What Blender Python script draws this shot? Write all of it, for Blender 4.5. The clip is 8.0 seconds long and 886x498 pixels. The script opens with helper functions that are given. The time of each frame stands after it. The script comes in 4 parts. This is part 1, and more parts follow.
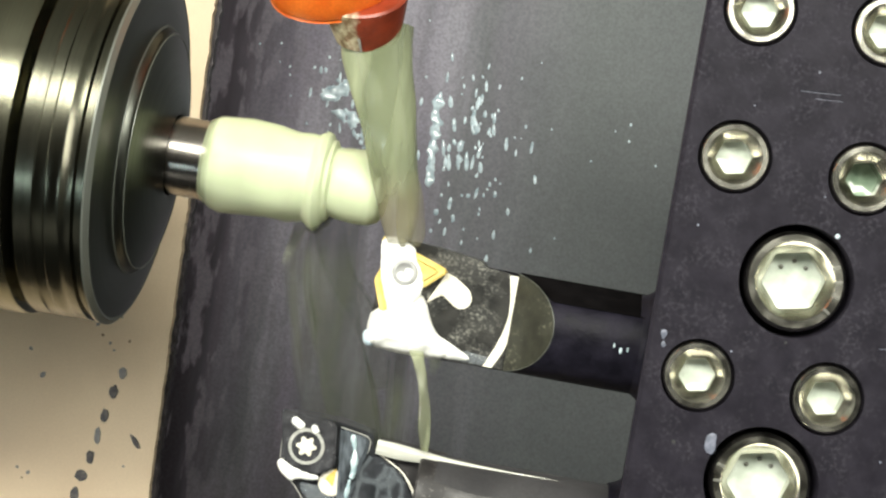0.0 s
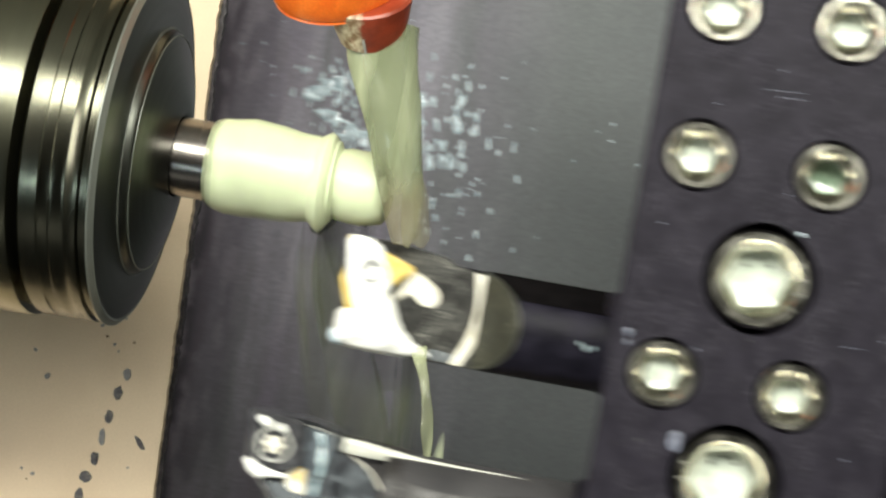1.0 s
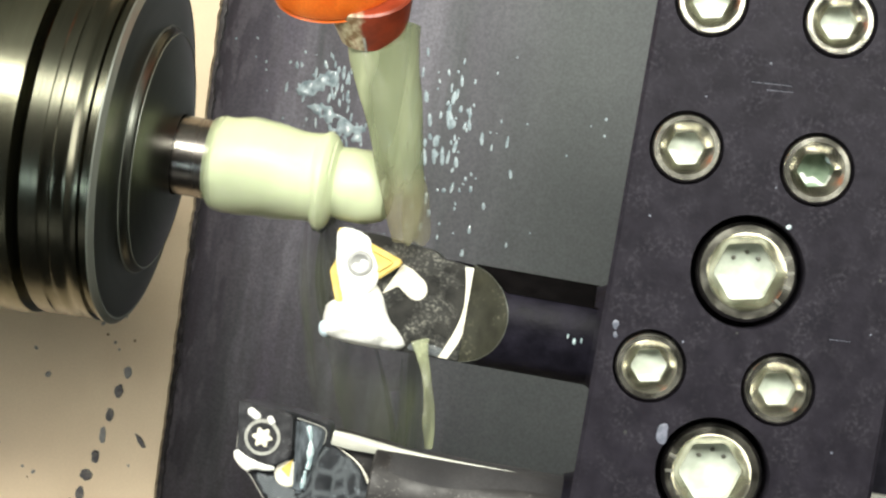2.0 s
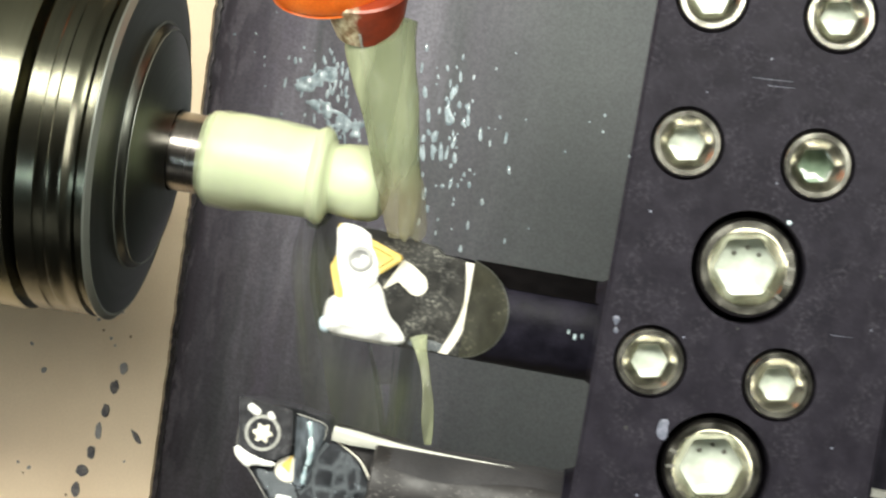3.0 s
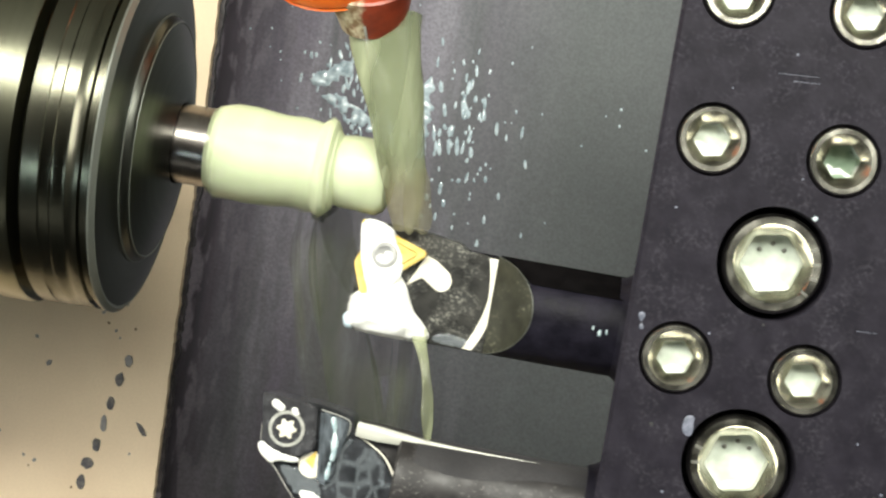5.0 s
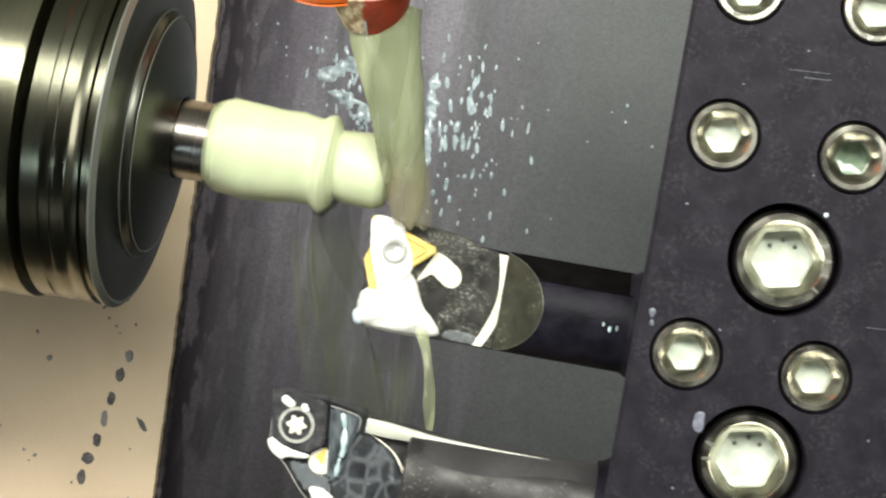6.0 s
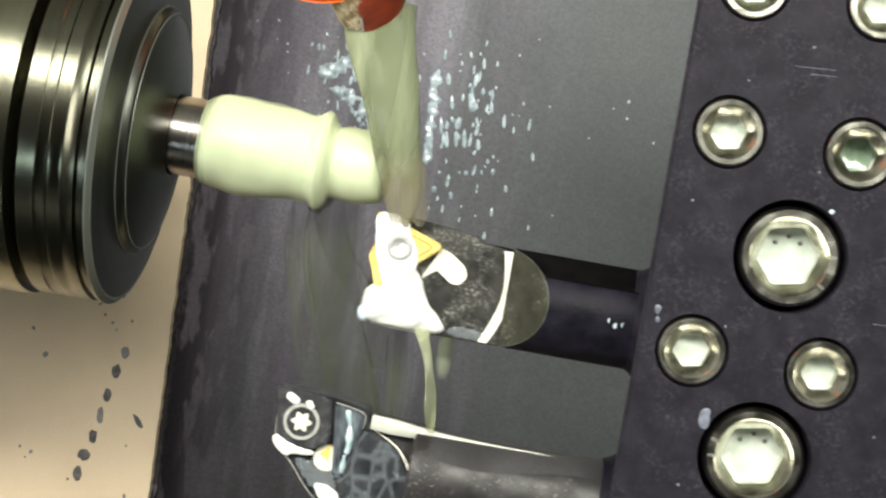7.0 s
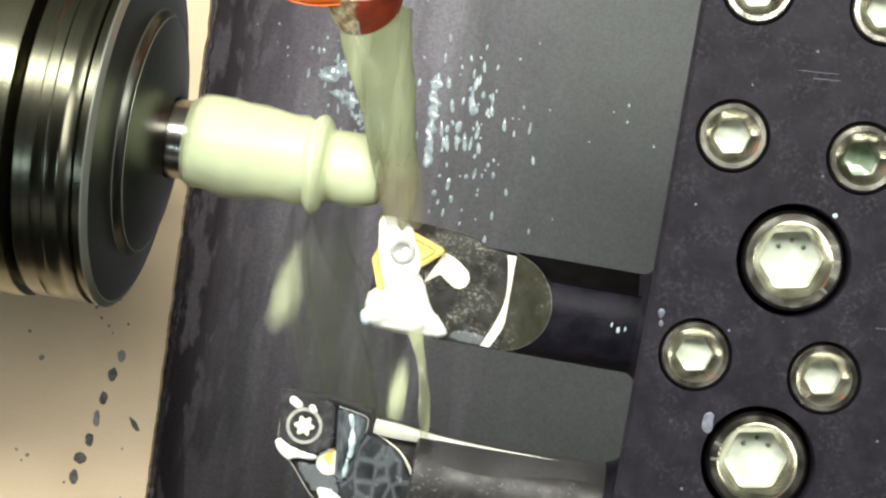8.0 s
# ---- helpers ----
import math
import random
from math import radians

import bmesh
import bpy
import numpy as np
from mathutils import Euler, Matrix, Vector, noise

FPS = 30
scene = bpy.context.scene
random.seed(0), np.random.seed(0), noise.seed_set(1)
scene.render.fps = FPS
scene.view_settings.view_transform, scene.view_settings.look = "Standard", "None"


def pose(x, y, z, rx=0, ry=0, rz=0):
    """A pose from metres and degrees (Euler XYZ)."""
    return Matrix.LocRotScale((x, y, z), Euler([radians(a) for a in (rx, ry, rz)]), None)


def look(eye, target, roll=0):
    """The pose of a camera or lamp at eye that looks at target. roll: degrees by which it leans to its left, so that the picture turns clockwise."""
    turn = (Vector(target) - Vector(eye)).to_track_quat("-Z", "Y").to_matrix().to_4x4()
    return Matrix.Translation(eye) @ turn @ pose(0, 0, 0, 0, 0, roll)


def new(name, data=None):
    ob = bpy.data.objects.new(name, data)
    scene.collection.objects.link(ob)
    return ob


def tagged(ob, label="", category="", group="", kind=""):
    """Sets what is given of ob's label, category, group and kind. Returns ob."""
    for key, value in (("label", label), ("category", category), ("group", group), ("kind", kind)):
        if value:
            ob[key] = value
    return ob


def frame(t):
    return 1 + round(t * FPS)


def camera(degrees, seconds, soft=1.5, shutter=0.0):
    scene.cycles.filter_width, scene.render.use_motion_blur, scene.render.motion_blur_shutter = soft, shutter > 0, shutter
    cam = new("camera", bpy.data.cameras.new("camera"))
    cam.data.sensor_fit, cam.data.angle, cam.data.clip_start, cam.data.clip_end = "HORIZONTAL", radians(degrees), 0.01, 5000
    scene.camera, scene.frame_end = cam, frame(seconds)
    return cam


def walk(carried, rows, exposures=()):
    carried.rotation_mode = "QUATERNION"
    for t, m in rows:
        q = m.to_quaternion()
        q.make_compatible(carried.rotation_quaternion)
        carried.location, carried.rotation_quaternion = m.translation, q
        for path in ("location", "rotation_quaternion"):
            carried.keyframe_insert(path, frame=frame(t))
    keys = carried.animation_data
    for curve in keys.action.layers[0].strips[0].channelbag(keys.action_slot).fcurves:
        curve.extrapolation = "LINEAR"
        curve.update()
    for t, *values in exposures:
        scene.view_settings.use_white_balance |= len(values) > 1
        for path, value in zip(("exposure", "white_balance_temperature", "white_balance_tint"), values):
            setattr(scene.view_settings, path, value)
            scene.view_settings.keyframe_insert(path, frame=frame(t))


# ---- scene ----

# Lathe workspace. Lengths below are millimetres, scaled to metres when a mesh is linked.
MM = 0.001
AXIS_Z = 11.1  # height of the spindle axis
PANEL_Y = 110.0  # front of the cream sheet metal panel
PLATE_Y = 234.0  # front of the slide plate, which travels behind the panel

# ---- camera ----
cam = camera(29.3, 8.0, soft=2.3, shutter=0.8)
EYE = (0.020, -0.341, 0.009)
ROLL = 9.9


def aim(yaw, pitch):
    y, p = radians(yaw), radians(pitch)
    way = Vector((-math.sin(y) * math.cos(p), math.cos(y) * math.cos(p), math.sin(p)))
    return look(EYE, Vector(EYE) + way, ROLL)


walk(cam, [
    (0.0, aim(3.393, -1.225)), (0.5, aim(3.429, -1.185)), (1.0, aim(3.545, -1.206)), (1.5, aim(3.596, -1.245)),
    (3.0, aim(3.394, -1.388)), (3.5, aim(3.360, -1.500)), (4.0, aim(3.381, -1.548)), (5.5, aim(3.540, -1.740)),
    (6.0, aim(3.496, -1.821)), (6.5, aim(3.414, -1.866)), (7.0, aim(3.347, -1.914)), (7.5, aim(3.305, -1.817)),
    (8.0, aim(3.249, -1.793))])

# ---- light ----
world = bpy.data.worlds.new("workshop_air")
world.use_nodes = True
world.node_tree.nodes["Background"].inputs[0].default_value = (0.9, 0.95, 1.0, 1)
world.node_tree.nodes["Background"].inputs[1].default_value = 0.085
scene.world = world


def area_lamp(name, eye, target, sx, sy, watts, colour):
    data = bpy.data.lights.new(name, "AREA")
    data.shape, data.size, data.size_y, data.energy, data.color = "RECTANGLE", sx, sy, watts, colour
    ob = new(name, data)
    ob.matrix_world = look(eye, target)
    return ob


area_lamp("machine_lamp", (0.0, -0.55, 0.275), (0.0, 0.0, 0.0), 0.80, 0.15, 10.4, (0.95, 0.95, 0.85))
# Second lamp is an unseen fill, added to brighten the panel and plate.
area_lamp("left_fill", (-0.40, -0.27, 0.0), (-0.06, 0.10, -0.07), 0.20, 0.20, 1.75, (1.0, 0.96, 0.90))
area_lamp("work_light", (-0.20, -0.36, -0.20), (-0.06, 0.0, 0.0), 0.12, 0.015, 0.14, (0.75, 0.95, 1.0))
scene.view_settings.exposure = 0.0


# ---- materials ----
def nodes_of(name):
    m = bpy.data.materials.new(name)
    m.use_nodes = True
    t = m.node_tree
    return m, t, t.nodes["Principled BSDF"]


def link(t, a, b):
    t.links.new(a, b)


def mixed(t, fac, a, b):
    n = t.nodes.new("ShaderNodeMix")
    n.data_type = "RGBA"
    for s, v in ((n.inputs[6], a), (n.inputs[7], b)):
        if isinstance(v, tuple):
            s.default_value = (*v, 1)
        else:
            link(t, v, s)
    if isinstance(fac, float):
        n.inputs[0].default_value = fac
    else:
        link(t, fac, n.inputs[0])
    return n.outputs[2]


def spots(t, scale, lo, hi, stretch=(1, 1, 1), detail=4.0):
    """Noise at so many cycles a metre, cut to a ramp from lo to hi."""
    c = t.nodes.new("ShaderNodeTexCoord")
    mp = t.nodes.new("ShaderNodeMapping")
    mp.inputs["Scale"].default_value = stretch
    n = t.nodes.new("ShaderNodeTexNoise")
    n.inputs["Scale"].default_value, n.inputs["Detail"].default_value = scale, detail
    r = t.nodes.new("ShaderNodeMapRange")
    r.inputs[1].default_value, r.inputs[2].default_value = lo, hi
    link(t, c.outputs["Object"], mp.inputs[0])
    link(t, mp.outputs[0], n.inputs["Vector"])
    link(t, n.outputs[0], r.inputs[0])
    return r.outputs[0]


def bumped(t, b, height, strength, distance):
    n = t.nodes.new("ShaderNodeBump")
    n.inputs["Strength"].default_value, n.inputs["Distance"].default_value = strength, distance
    link(t, height, n.inputs["Height"])
    link(t, n.outputs[0], b.inputs["Normal"])


def ranged(t, value, lo, hi):
    r = t.nodes.new("ShaderNodeMapRange")
    r.inputs[3].default_value, r.inputs[4].default_value = lo, hi
    link(t, value, r.inputs[0])
    return r.outputs[0]


def surface(name, dark, light, rough=(0.3, 0.5), metal=0.0, scale=150, fine=2500, stretch=(1, 1, 1), bump=0.15, depth=0.0001, spec=0.5, grit=0.35):
    """A surface with two colours mottled at one scale, fine grain at another, and relief."""
    m, t, b = nodes_of(name)
    big, small = spots(t, scale, 0.35, 0.65, stretch), spots(t, fine, 0.3, 0.7, stretch, 2.0)
    col = mixed(t, big, dark, light)
    col = mixed(t, ranged(t, small, 0.0, grit), col, tuple(0.6 * c for c in dark))
    link(t, col, b.inputs["Base Color"])
    link(t, ranged(t, big, *rough), b.inputs["Roughness"])
    b.inputs["Metallic"].default_value, b.inputs["Specular IOR Level"].default_value = metal, spec
    bumped(t, b, small, bump, depth)
    return m


def speckled(name, dark, light, speck, rough, metal=0.0, amount=(0.60, 0.68), scale=1300, stretch=(1, 1, 1), spec=0.5):
    """A dark worn surface with fine light scratches and specks."""
    m, t, b = nodes_of(name)
    col = mixed(t, spots(t, 260, 0.35, 0.65), dark, light)
    dots = spots(t, scale, amount[0], amount[1], stretch, 3.0)
    patch = spots(t, 180, 0.42, 0.62)
    mul = t.nodes.new("ShaderNodeMath")
    mul.operation = "MULTIPLY"
    link(t, dots, mul.inputs[0])
    link(t, patch, mul.inputs[1])
    link(t, mixed(t, mul.outputs[0], col, speck), b.inputs["Base Color"])
    link(t, ranged(t, patch, *rough), b.inputs["Roughness"])
    b.inputs["Metallic"].default_value, b.inputs["Specular IOR Level"].default_value = metal, spec
    bumped(t, b, dots, 0.2, 0.00008)
    return m


def turned_steel(name, dark, light, rough, lines=9000.0):
    """Lathe-turned steel: fine rings round the x axis."""
    m, t, b = nodes_of(name)
    rings = spots(t, lines, 0.3, 0.7, (1, 0.003, 0.003), 2.0)
    stain = spots(t, 60, 0.35, 0.7, (1.5, 0.6, 0.6))
    link(t, mixed(t, ranged(t, rings, 0.0, 0.5), mixed(t, stain, light, dark), dark), b.inputs["Base Color"])
    link(t, ranged(t, stain, *rough), b.inputs["Roughness"])
    b.inputs["Metallic"].default_value = 1.0
    bumped(t, b, rings, 0.12, 0.00004)
    return m


def coolant(name, colour, rough=0.18, clear=0.0, sss=0.0, ripple=0.15):
    m, t, b = nodes_of(name)
    n = spots(t, 220, 0.3, 0.7, (1, 1, 0.5))
    link(t, mixed(t, n, colour, tuple(0.86 * c for c in colour)), b.inputs["Base Color"])
    b.inputs["Roughness"].default_value, b.inputs["Specular IOR Level"].default_value = rough, 0.45
    b.inputs["Alpha"].default_value = 1.0 - clear
    if sss:
        b.inputs["Subsurface Weight"].default_value = sss
        b.inputs["Subsurface Radius"].default_value = (0.004, 0.005, 0.003)
    bumped(t, b, spots(t, 500, 0.2, 0.8, (1, 1, 0.4)), ripple, 0.0003)
    return m


def streaky(name, pale, deep, clear_pale, clear_deep, scale=240):
    """Running liquid: pale and deep streaks drawn out along the fall, clearer where it is deep."""
    m, t, b = nodes_of(name)
    n = spots(t, scale, 0.36, 0.64, (1, 0.6, 0.10), 3.0)
    link(t, mixed(t, n, deep, pale), b.inputs["Base Color"])
    link(t, ranged(t, n, 1 - clear_deep, 1 - clear_pale), b.inputs["Alpha"])
    b.inputs["Roughness"].default_value = 0.16
    bumped(t, b, spots(t, 420, 0.2, 0.8, (1, 1, 0.15)), 0.2, 0.0004)
    return m


def jet_material():
    """The stream: pale and deep streaks; it thins and turns brownish where it has struck the bar and falls on."""
    m, t, b = nodes_of("stream_coolant")
    n = spots(t, 170, 0.36, 0.64, (1, 0.6, 0.10), 3.0)
    c = t.nodes.new("ShaderNodeTexCoord")
    sep = t.nodes.new("ShaderNodeSeparateXYZ")
    link(t, c.outputs["Object"], sep.inputs[0])
    low = t.nodes.new("ShaderNodeMapRange")
    low.interpolation_type = "SMOOTHSTEP"
    low.inputs[1].default_value, low.inputs[2].default_value = 0.018, 0.006
    link(t, sep.outputs[2], low.inputs[0])
    col = mixed(t, n, (0.200, 0.228, 0.130), (0.350, 0.382, 0.240))
    link(t, mixed(t, low.outputs[0], col, (0.24, 0.215, 0.125)), b.inputs["Base Color"])
    sub = t.nodes.new("ShaderNodeMath")
    sub.operation = "MULTIPLY_ADD"
    link(t, low.outputs[0], sub.inputs[0])
    sub.inputs[1].default_value = -0.42
    link(t, ranged(t, n, 0.62, 0.88), sub.inputs[2])
    link(t, sub.outputs[0], b.inputs["Alpha"])
    b.inputs["Roughness"].default_value = 0.2
    bumped(t, b, spots(t, 420, 0.2, 0.8, (1, 1, 0.15)), 0.2, 0.0004)
    return m


def web_material():
    """A thin bluish film of coolant that has drawn together into a web."""
    m, t, b = nodes_of("thin_blue_water")
    c = t.nodes.new("ShaderNodeTexCoord")
    mp = t.nodes.new("ShaderNodeMapping")
    mp.inputs["Scale"].default_value = (1, 1, 0.6)
    v = t.nodes.new("ShaderNodeTexVoronoi")
    v.feature = "DISTANCE_TO_EDGE"
    v.inputs["Scale"].default_value = 330
    r = t.nodes.new("ShaderNodeMapRange")
    r.interpolation_type = "SMOOTHSTEP"
    r.inputs[1].default_value, r.inputs[2].default_value = 0.20, 0.03
    link(t, c.outputs["Object"], mp.inputs[0])
    link(t, mp.outputs[0], v.inputs["Vector"])
    link(t, v.outputs["Distance"], r.inputs[0])
    n = r.outputs[0]
    link(t, mixed(t, n, (0.30, 0.35, 0.40), (0.46, 0.52, 0.56)), b.inputs["Base Color"])
    link(t, ranged(t, n, 0.02, 0.15), b.inputs["Alpha"])
    b.inputs["Roughness"].default_value = 0.08
    bumped(t, b, n, 0.4, 0.0003)
    return m


def plate_material():
    """Blackened steel: coolant washes run down it, and one side is blotched and rusty."""
    m, t, b = nodes_of("wet_blackened_plate")
    wash = spots(t, 30, 0.38, 0.64, (1.8, 1, 0.22))
    streak = spots(t, 62, 0.42, 0.68, (1.7, 1, 0.24), 3.0)
    blot = spots(t, 135, 0.50, 0.58, (1.5, 1, 0.45), 6.0)
    cloud = spots(t, 26, 0.30, 0.70)
    grain = spots(t, 1100, 0.3, 0.7)
    c = t.nodes.new("ShaderNodeTexCoord")
    sep = t.nodes.new("ShaderNodeSeparateXYZ")
    link(t, c.outputs["Object"], sep.inputs[0])
    def band(lo, hi):
        r = t.nodes.new("ShaderNodeMapRange")
        r.interpolation_type = "SMOOTHSTEP"
        r.inputs[1].default_value, r.inputs[2].default_value = lo, hi
        link(t, sep.outputs[0], r.inputs[0])
        return r.outputs[0]
    def times(a, c2):
        n = t.nodes.new("ShaderNodeMath")
        n.operation = "MULTIPLY"
        link(t, a, n.inputs[0])
        link(t, c2, n.inputs[1])
        return n.outputs[0]
    used = band(0.030, -0.050)  # the side on which coolant keeps running
    col = mixed(t, cloud, (0.136, 0.146, 0.150), (0.166, 0.177, 0.180))
    col = mixed(t, times(used, ranged(t, wash, 0.90, 0.25)), col, (0.255, 0.228, 0.288))
    col = mixed(t, times(used, ranged(t, streak, 0.0, 0.70)), col, (0.430, 0.406, 0.478))
    col = mixed(t, times(used, ranged(t, blot, 0.0, 0.35)), col, (0.205, 0.188, 0.215))
    rust = mixed(t, blot, mixed(t, streak, (0.026, 0.020, 0.026), (0.085, 0.070, 0.088)), (0.200, 0.176, 0.208))
    col = mixed(t, ranged(t, band(-0.066, -0.098), 0.0, 0.94), col, rust)
    col = mixed(t, ranged(t, grain, 0.0, 0.40), col, (0.075, 0.072, 0.080))
    link(t, col, b.inputs["Base Color"])
    link(t, ranged(t, streak, 0.58, 0.46), b.inputs["Roughness"])
    b.inputs["Specular IOR Level"].default_value = 0.08
    bumped(t, b, grain, 0.10, 0.0002)
    return m


PLATE = plate_material()
BLOCK = speckled("oxide_black_block", (0.0120, 0.0106, 0.0152), (0.0190, 0.0170, 0.0236), (0.038, 0.035, 0.044), (0.44, 0.60), 0.0, (0.46, 0.76), 1300, (1, 1, 1), 0.09)
# Near-black base carries the dark reflection along the bar's top.
MATT = surface("matt_dark_reflection", (0.0022, 0.0020, 0.0024), (0.0050, 0.0045, 0.0050), (0.65, 0.8), 0.0, 260, 1400, spec=0.03)
BAR = surface("oxide_black_bar", (0.0060, 0.0056, 0.0090), (0.0150, 0.0135, 0.0215), (0.40, 0.54), 0.0, 260, 1400, spec=0.09, bump=0.3)
BROWN_BAR = speckled("brown_worn_bar", (0.016, 0.0145, 0.0145), (0.032, 0.029, 0.029), (0.13, 0.12, 0.115), (0.4, 0.6), 0.1, (0.56, 0.74), 1300)
FLAT = speckled("milled_dark_flat", (0.022, 0.022, 0.021), (0.050, 0.049, 0.045), (0.24, 0.235, 0.20), (0.25, 0.4), 0.2, (0.50, 0.70), 1700, (1, 1, 1.2))
DARK_FLAT = speckled("worn_dark_head", (0.016, 0.017, 0.019), (0.052, 0.054, 0.060), (0.24, 0.27, 0.30), (0.12, 0.25), 0.2, (0.6, 0.75), 500)
# Light mottling is the rib's blue-grey sheen, put into the colour.
WET_RIB = surface("sheen_grey_rib", (0.030, 0.034, 0.038), (0.20, 0.23, 0.26), (0.10, 0.25), 0.1, 260, 2200, (1.3, 1, 0.5), grit=0.2)
# Greyer than the shank: the plate-like reflection is in the base.
BAR_TOP = surface("grey_reflection_steel", (0.036, 0.035, 0.037), (0.056, 0.054, 0.056), (0.3, 0.45), 0.0, 90, 1800, spec=0.3)
# Olive in the base colour is what the slanted ramp reflects.
RUN_OUT = speckled("olive_reflection_run_out", (0.020, 0.020, 0.014), (0.042, 0.042, 0.029), (0.15, 0.15, 0.10), (0.28, 0.4), 0.2, (0.54, 0.74), 1000, (1, 1, 1.2))
# Non-metal cream white: the steel's blown-out shine is in the base colour.
BRIGHT = surface("shine_white_steel", (0.66, 0.62, 0.50), (0.84, 0.81, 0.70), (0.3, 0.45), 0.0, 400, 4000, grit=0.1)
GOLD = surface("gold_nitride_coating", (0.74, 0.52, 0.13), (0.86, 0.66, 0.22), (0.28, 0.4), 0.15, 300, 3000, grit=0.1)
CARBIDE = surface("grey_carbide", (0.032, 0.032, 0.035), (0.070, 0.070, 0.075), (0.15, 0.28), 0.1, 500, 4000)
SCREW = surface("zinc_plated_steel", (0.46, 0.45, 0.39), (0.64, 0.62, 0.54), (0.17, 0.27), 1.0, 250, 2500, bump=0.08, grit=0.05)
SOCKET = surface("pooled_coolant", (0.46, 0.51, 0.44), (0.66, 0.71, 0.63), (0.06, 0.12), 0.0, 260, 900, bump=0.03, spec=0.7, grit=0.0)
GREEN_POOL = surface("green_pooled_coolant", (0.15, 0.21, 0.15), (0.26, 0.34, 0.26), (0.05, 0.10), 0.0, 260, 900, bump=0.03, spec=0.7, grit=0.0)
STEEL = turned_steel("turned_stock", (0.15, 0.135, 0.125), (0.38, 0.35, 0.32), (0.20, 0.30))
NOSE = turned_steel("spindle_nose_steel", (0.105, 0.105, 0.076), (0.25, 0.243, 0.176), (0.20, 0.30), 5000.0)
NOSE_RING = turned_steel("grooved_ring_steel", (0.050, 0.050, 0.038), (0.135, 0.132, 0.098), (0.20, 0.30), 5000.0)
NOSE_FACE = turned_steel("spindle_face_steel", (0.05, 0.052, 0.045), (0.11, 0.115, 0.10), (0.28, 0.40), 5000.0)
NOSE_EDGE = surface("polished_edge", (0.11, 0.12, 0.105), (0.19, 0.20, 0.175), (0.35, 0.45), 0.5, 500, 3000)
CREAM = surface("cream_enamel", (0.66, 0.51, 0.345), (0.75, 0.60, 0.42), (0.4, 0.6), 0.0, 30, 1500, bump=0.1, grit=0.12)
GREY = surface("grey_enamel", (0.20, 0.21, 0.20), (0.27, 0.28, 0.26), (0.4, 0.6), 0.0, 30, 1500, bump=0.1, grit=0.12)
DOOR = surface("unseen_dark_surround", (0.012, 0.013, 0.014), (0.02, 0.021, 0.022), (0.2, 0.3), 0.0, 30, 900, bump=0.02)
STAIN = surface("dark_oil_spot", (0.05, 0.045, 0.05), (0.16, 0.14, 0.13), (0.3, 0.5), 0.0, 600, 3000)
GREY_STAIN = surface("grey_spot", (0.20, 0.19, 0.19), (0.28, 0.27, 0.26), (0.3, 0.5), 0.0, 600, 3000)
MILK = coolant("milky_coolant", (0.58, 0.64, 0.42), 0.38, 0.0, 0.2)
WEB = web_material()
# Blue-grey tint is the reflection in thin coolant, painted on.
HAZE = coolant("blue_reflection_coolant", (0.36, 0.40, 0.43), 0.08, 0.7)
# Pale base is the highlight on the turning bar's wet edge.
WET = coolant("edge_highlight_pale", (0.50, 0.50, 0.44), 0.20)
# Far whiter than the milky coolant: its wet glare is painted in.
FILM = coolant("glare_white_coolant", (0.95, 0.95, 0.90), 0.12, 0.0, 0.0, 0.02)
THIN = jet_material()
ROPE = streaky("rope_coolant", (0.46, 0.49, 0.34), (0.33, 0.36, 0.23), 0.60, 0.92, 170)
VEIL_EDGE = streaky("thin_veil_coolant", (0.085, 0.100, 0.046), (0.050, 0.062, 0.026), 0.91, 0.98, 120)
VEIL = streaky("falling_veil_coolant", (0.085, 0.100, 0.046), (0.050, 0.062, 0.026), 0.76, 0.93, 120)
TAIL = streaky("clear_olive_coolant", (0.36, 0.35, 0.22), (0.19, 0.17, 0.10), 0.55, 0.78)
RIBBON = streaky("ribbon_coolant", (0.50, 0.54, 0.34), (0.24, 0.26, 0.14), 0.50, 0.80)
MIST = coolant("pale_strand_coolant", (0.62, 0.68, 0.44), 0.25, 0.55)
FOAM = coolant("drip_coolant", (0.66, 0.73, 0.48), 0.2, 0.42)
SPRAY = coolant("flung_spray_coolant", (0.60, 0.65, 0.43), 0.15, 0.62)
DROP = coolant("falling_drop_coolant", (0.64, 0.70, 0.47), 0.15, 0.40)
DULL = surface("dull_screw_steel", (0.34, 0.34, 0.33), (0.44, 0.44, 0.43), (0.3, 0.4), 0.3, 500, 3000, grit=0.1)
# Blue-white base stands for the specular glints on clear drops.
DROPLET = surface("glint_pale_water", (0.36, 0.46, 0.52), (0.76, 0.88, 0.94), (0.03, 0.07), 0.0, 420, 3000, bump=0.1, spec=1.0, grit=0.1)
ORANGE = surface("orange_plastic", (0.75, 0.13, 0.012), (0.85, 0.19, 0.02), (0.3, 0.4), 0.0, 200, 2000, bump=0.05)
BROWN = surface("brown_stain", (0.17, 0.10, 0.05), (0.24, 0.15, 0.08), (0.4, 0.5), 0.0, 600, 2500)
RUBBER = surface("black_rubber", (0.012, 0.012, 0.012), (0.03, 0.03, 0.03), (0.5, 0.7), 0.0, 300, 2500)
CHIP = surface("steel_chip", (0.30, 0.29, 0.26), (0.50, 0.48, 0.42), (0.15, 0.3), 1.0, 900, 3000)
SEAL = speckled("grimy_black_seal", (0.012, 0.009, 0.010), (0.035, 0.028, 0.032), (0.10, 0.085, 0.095), (0.5, 0.7), 0.0, (0.52, 0.66), 500)
SPOT = surface("dried_coolant", (0.09, 0.10, 0.13), (0.19, 0.20, 0.26), (0.3, 0.5), 0.0, 700, 3000)
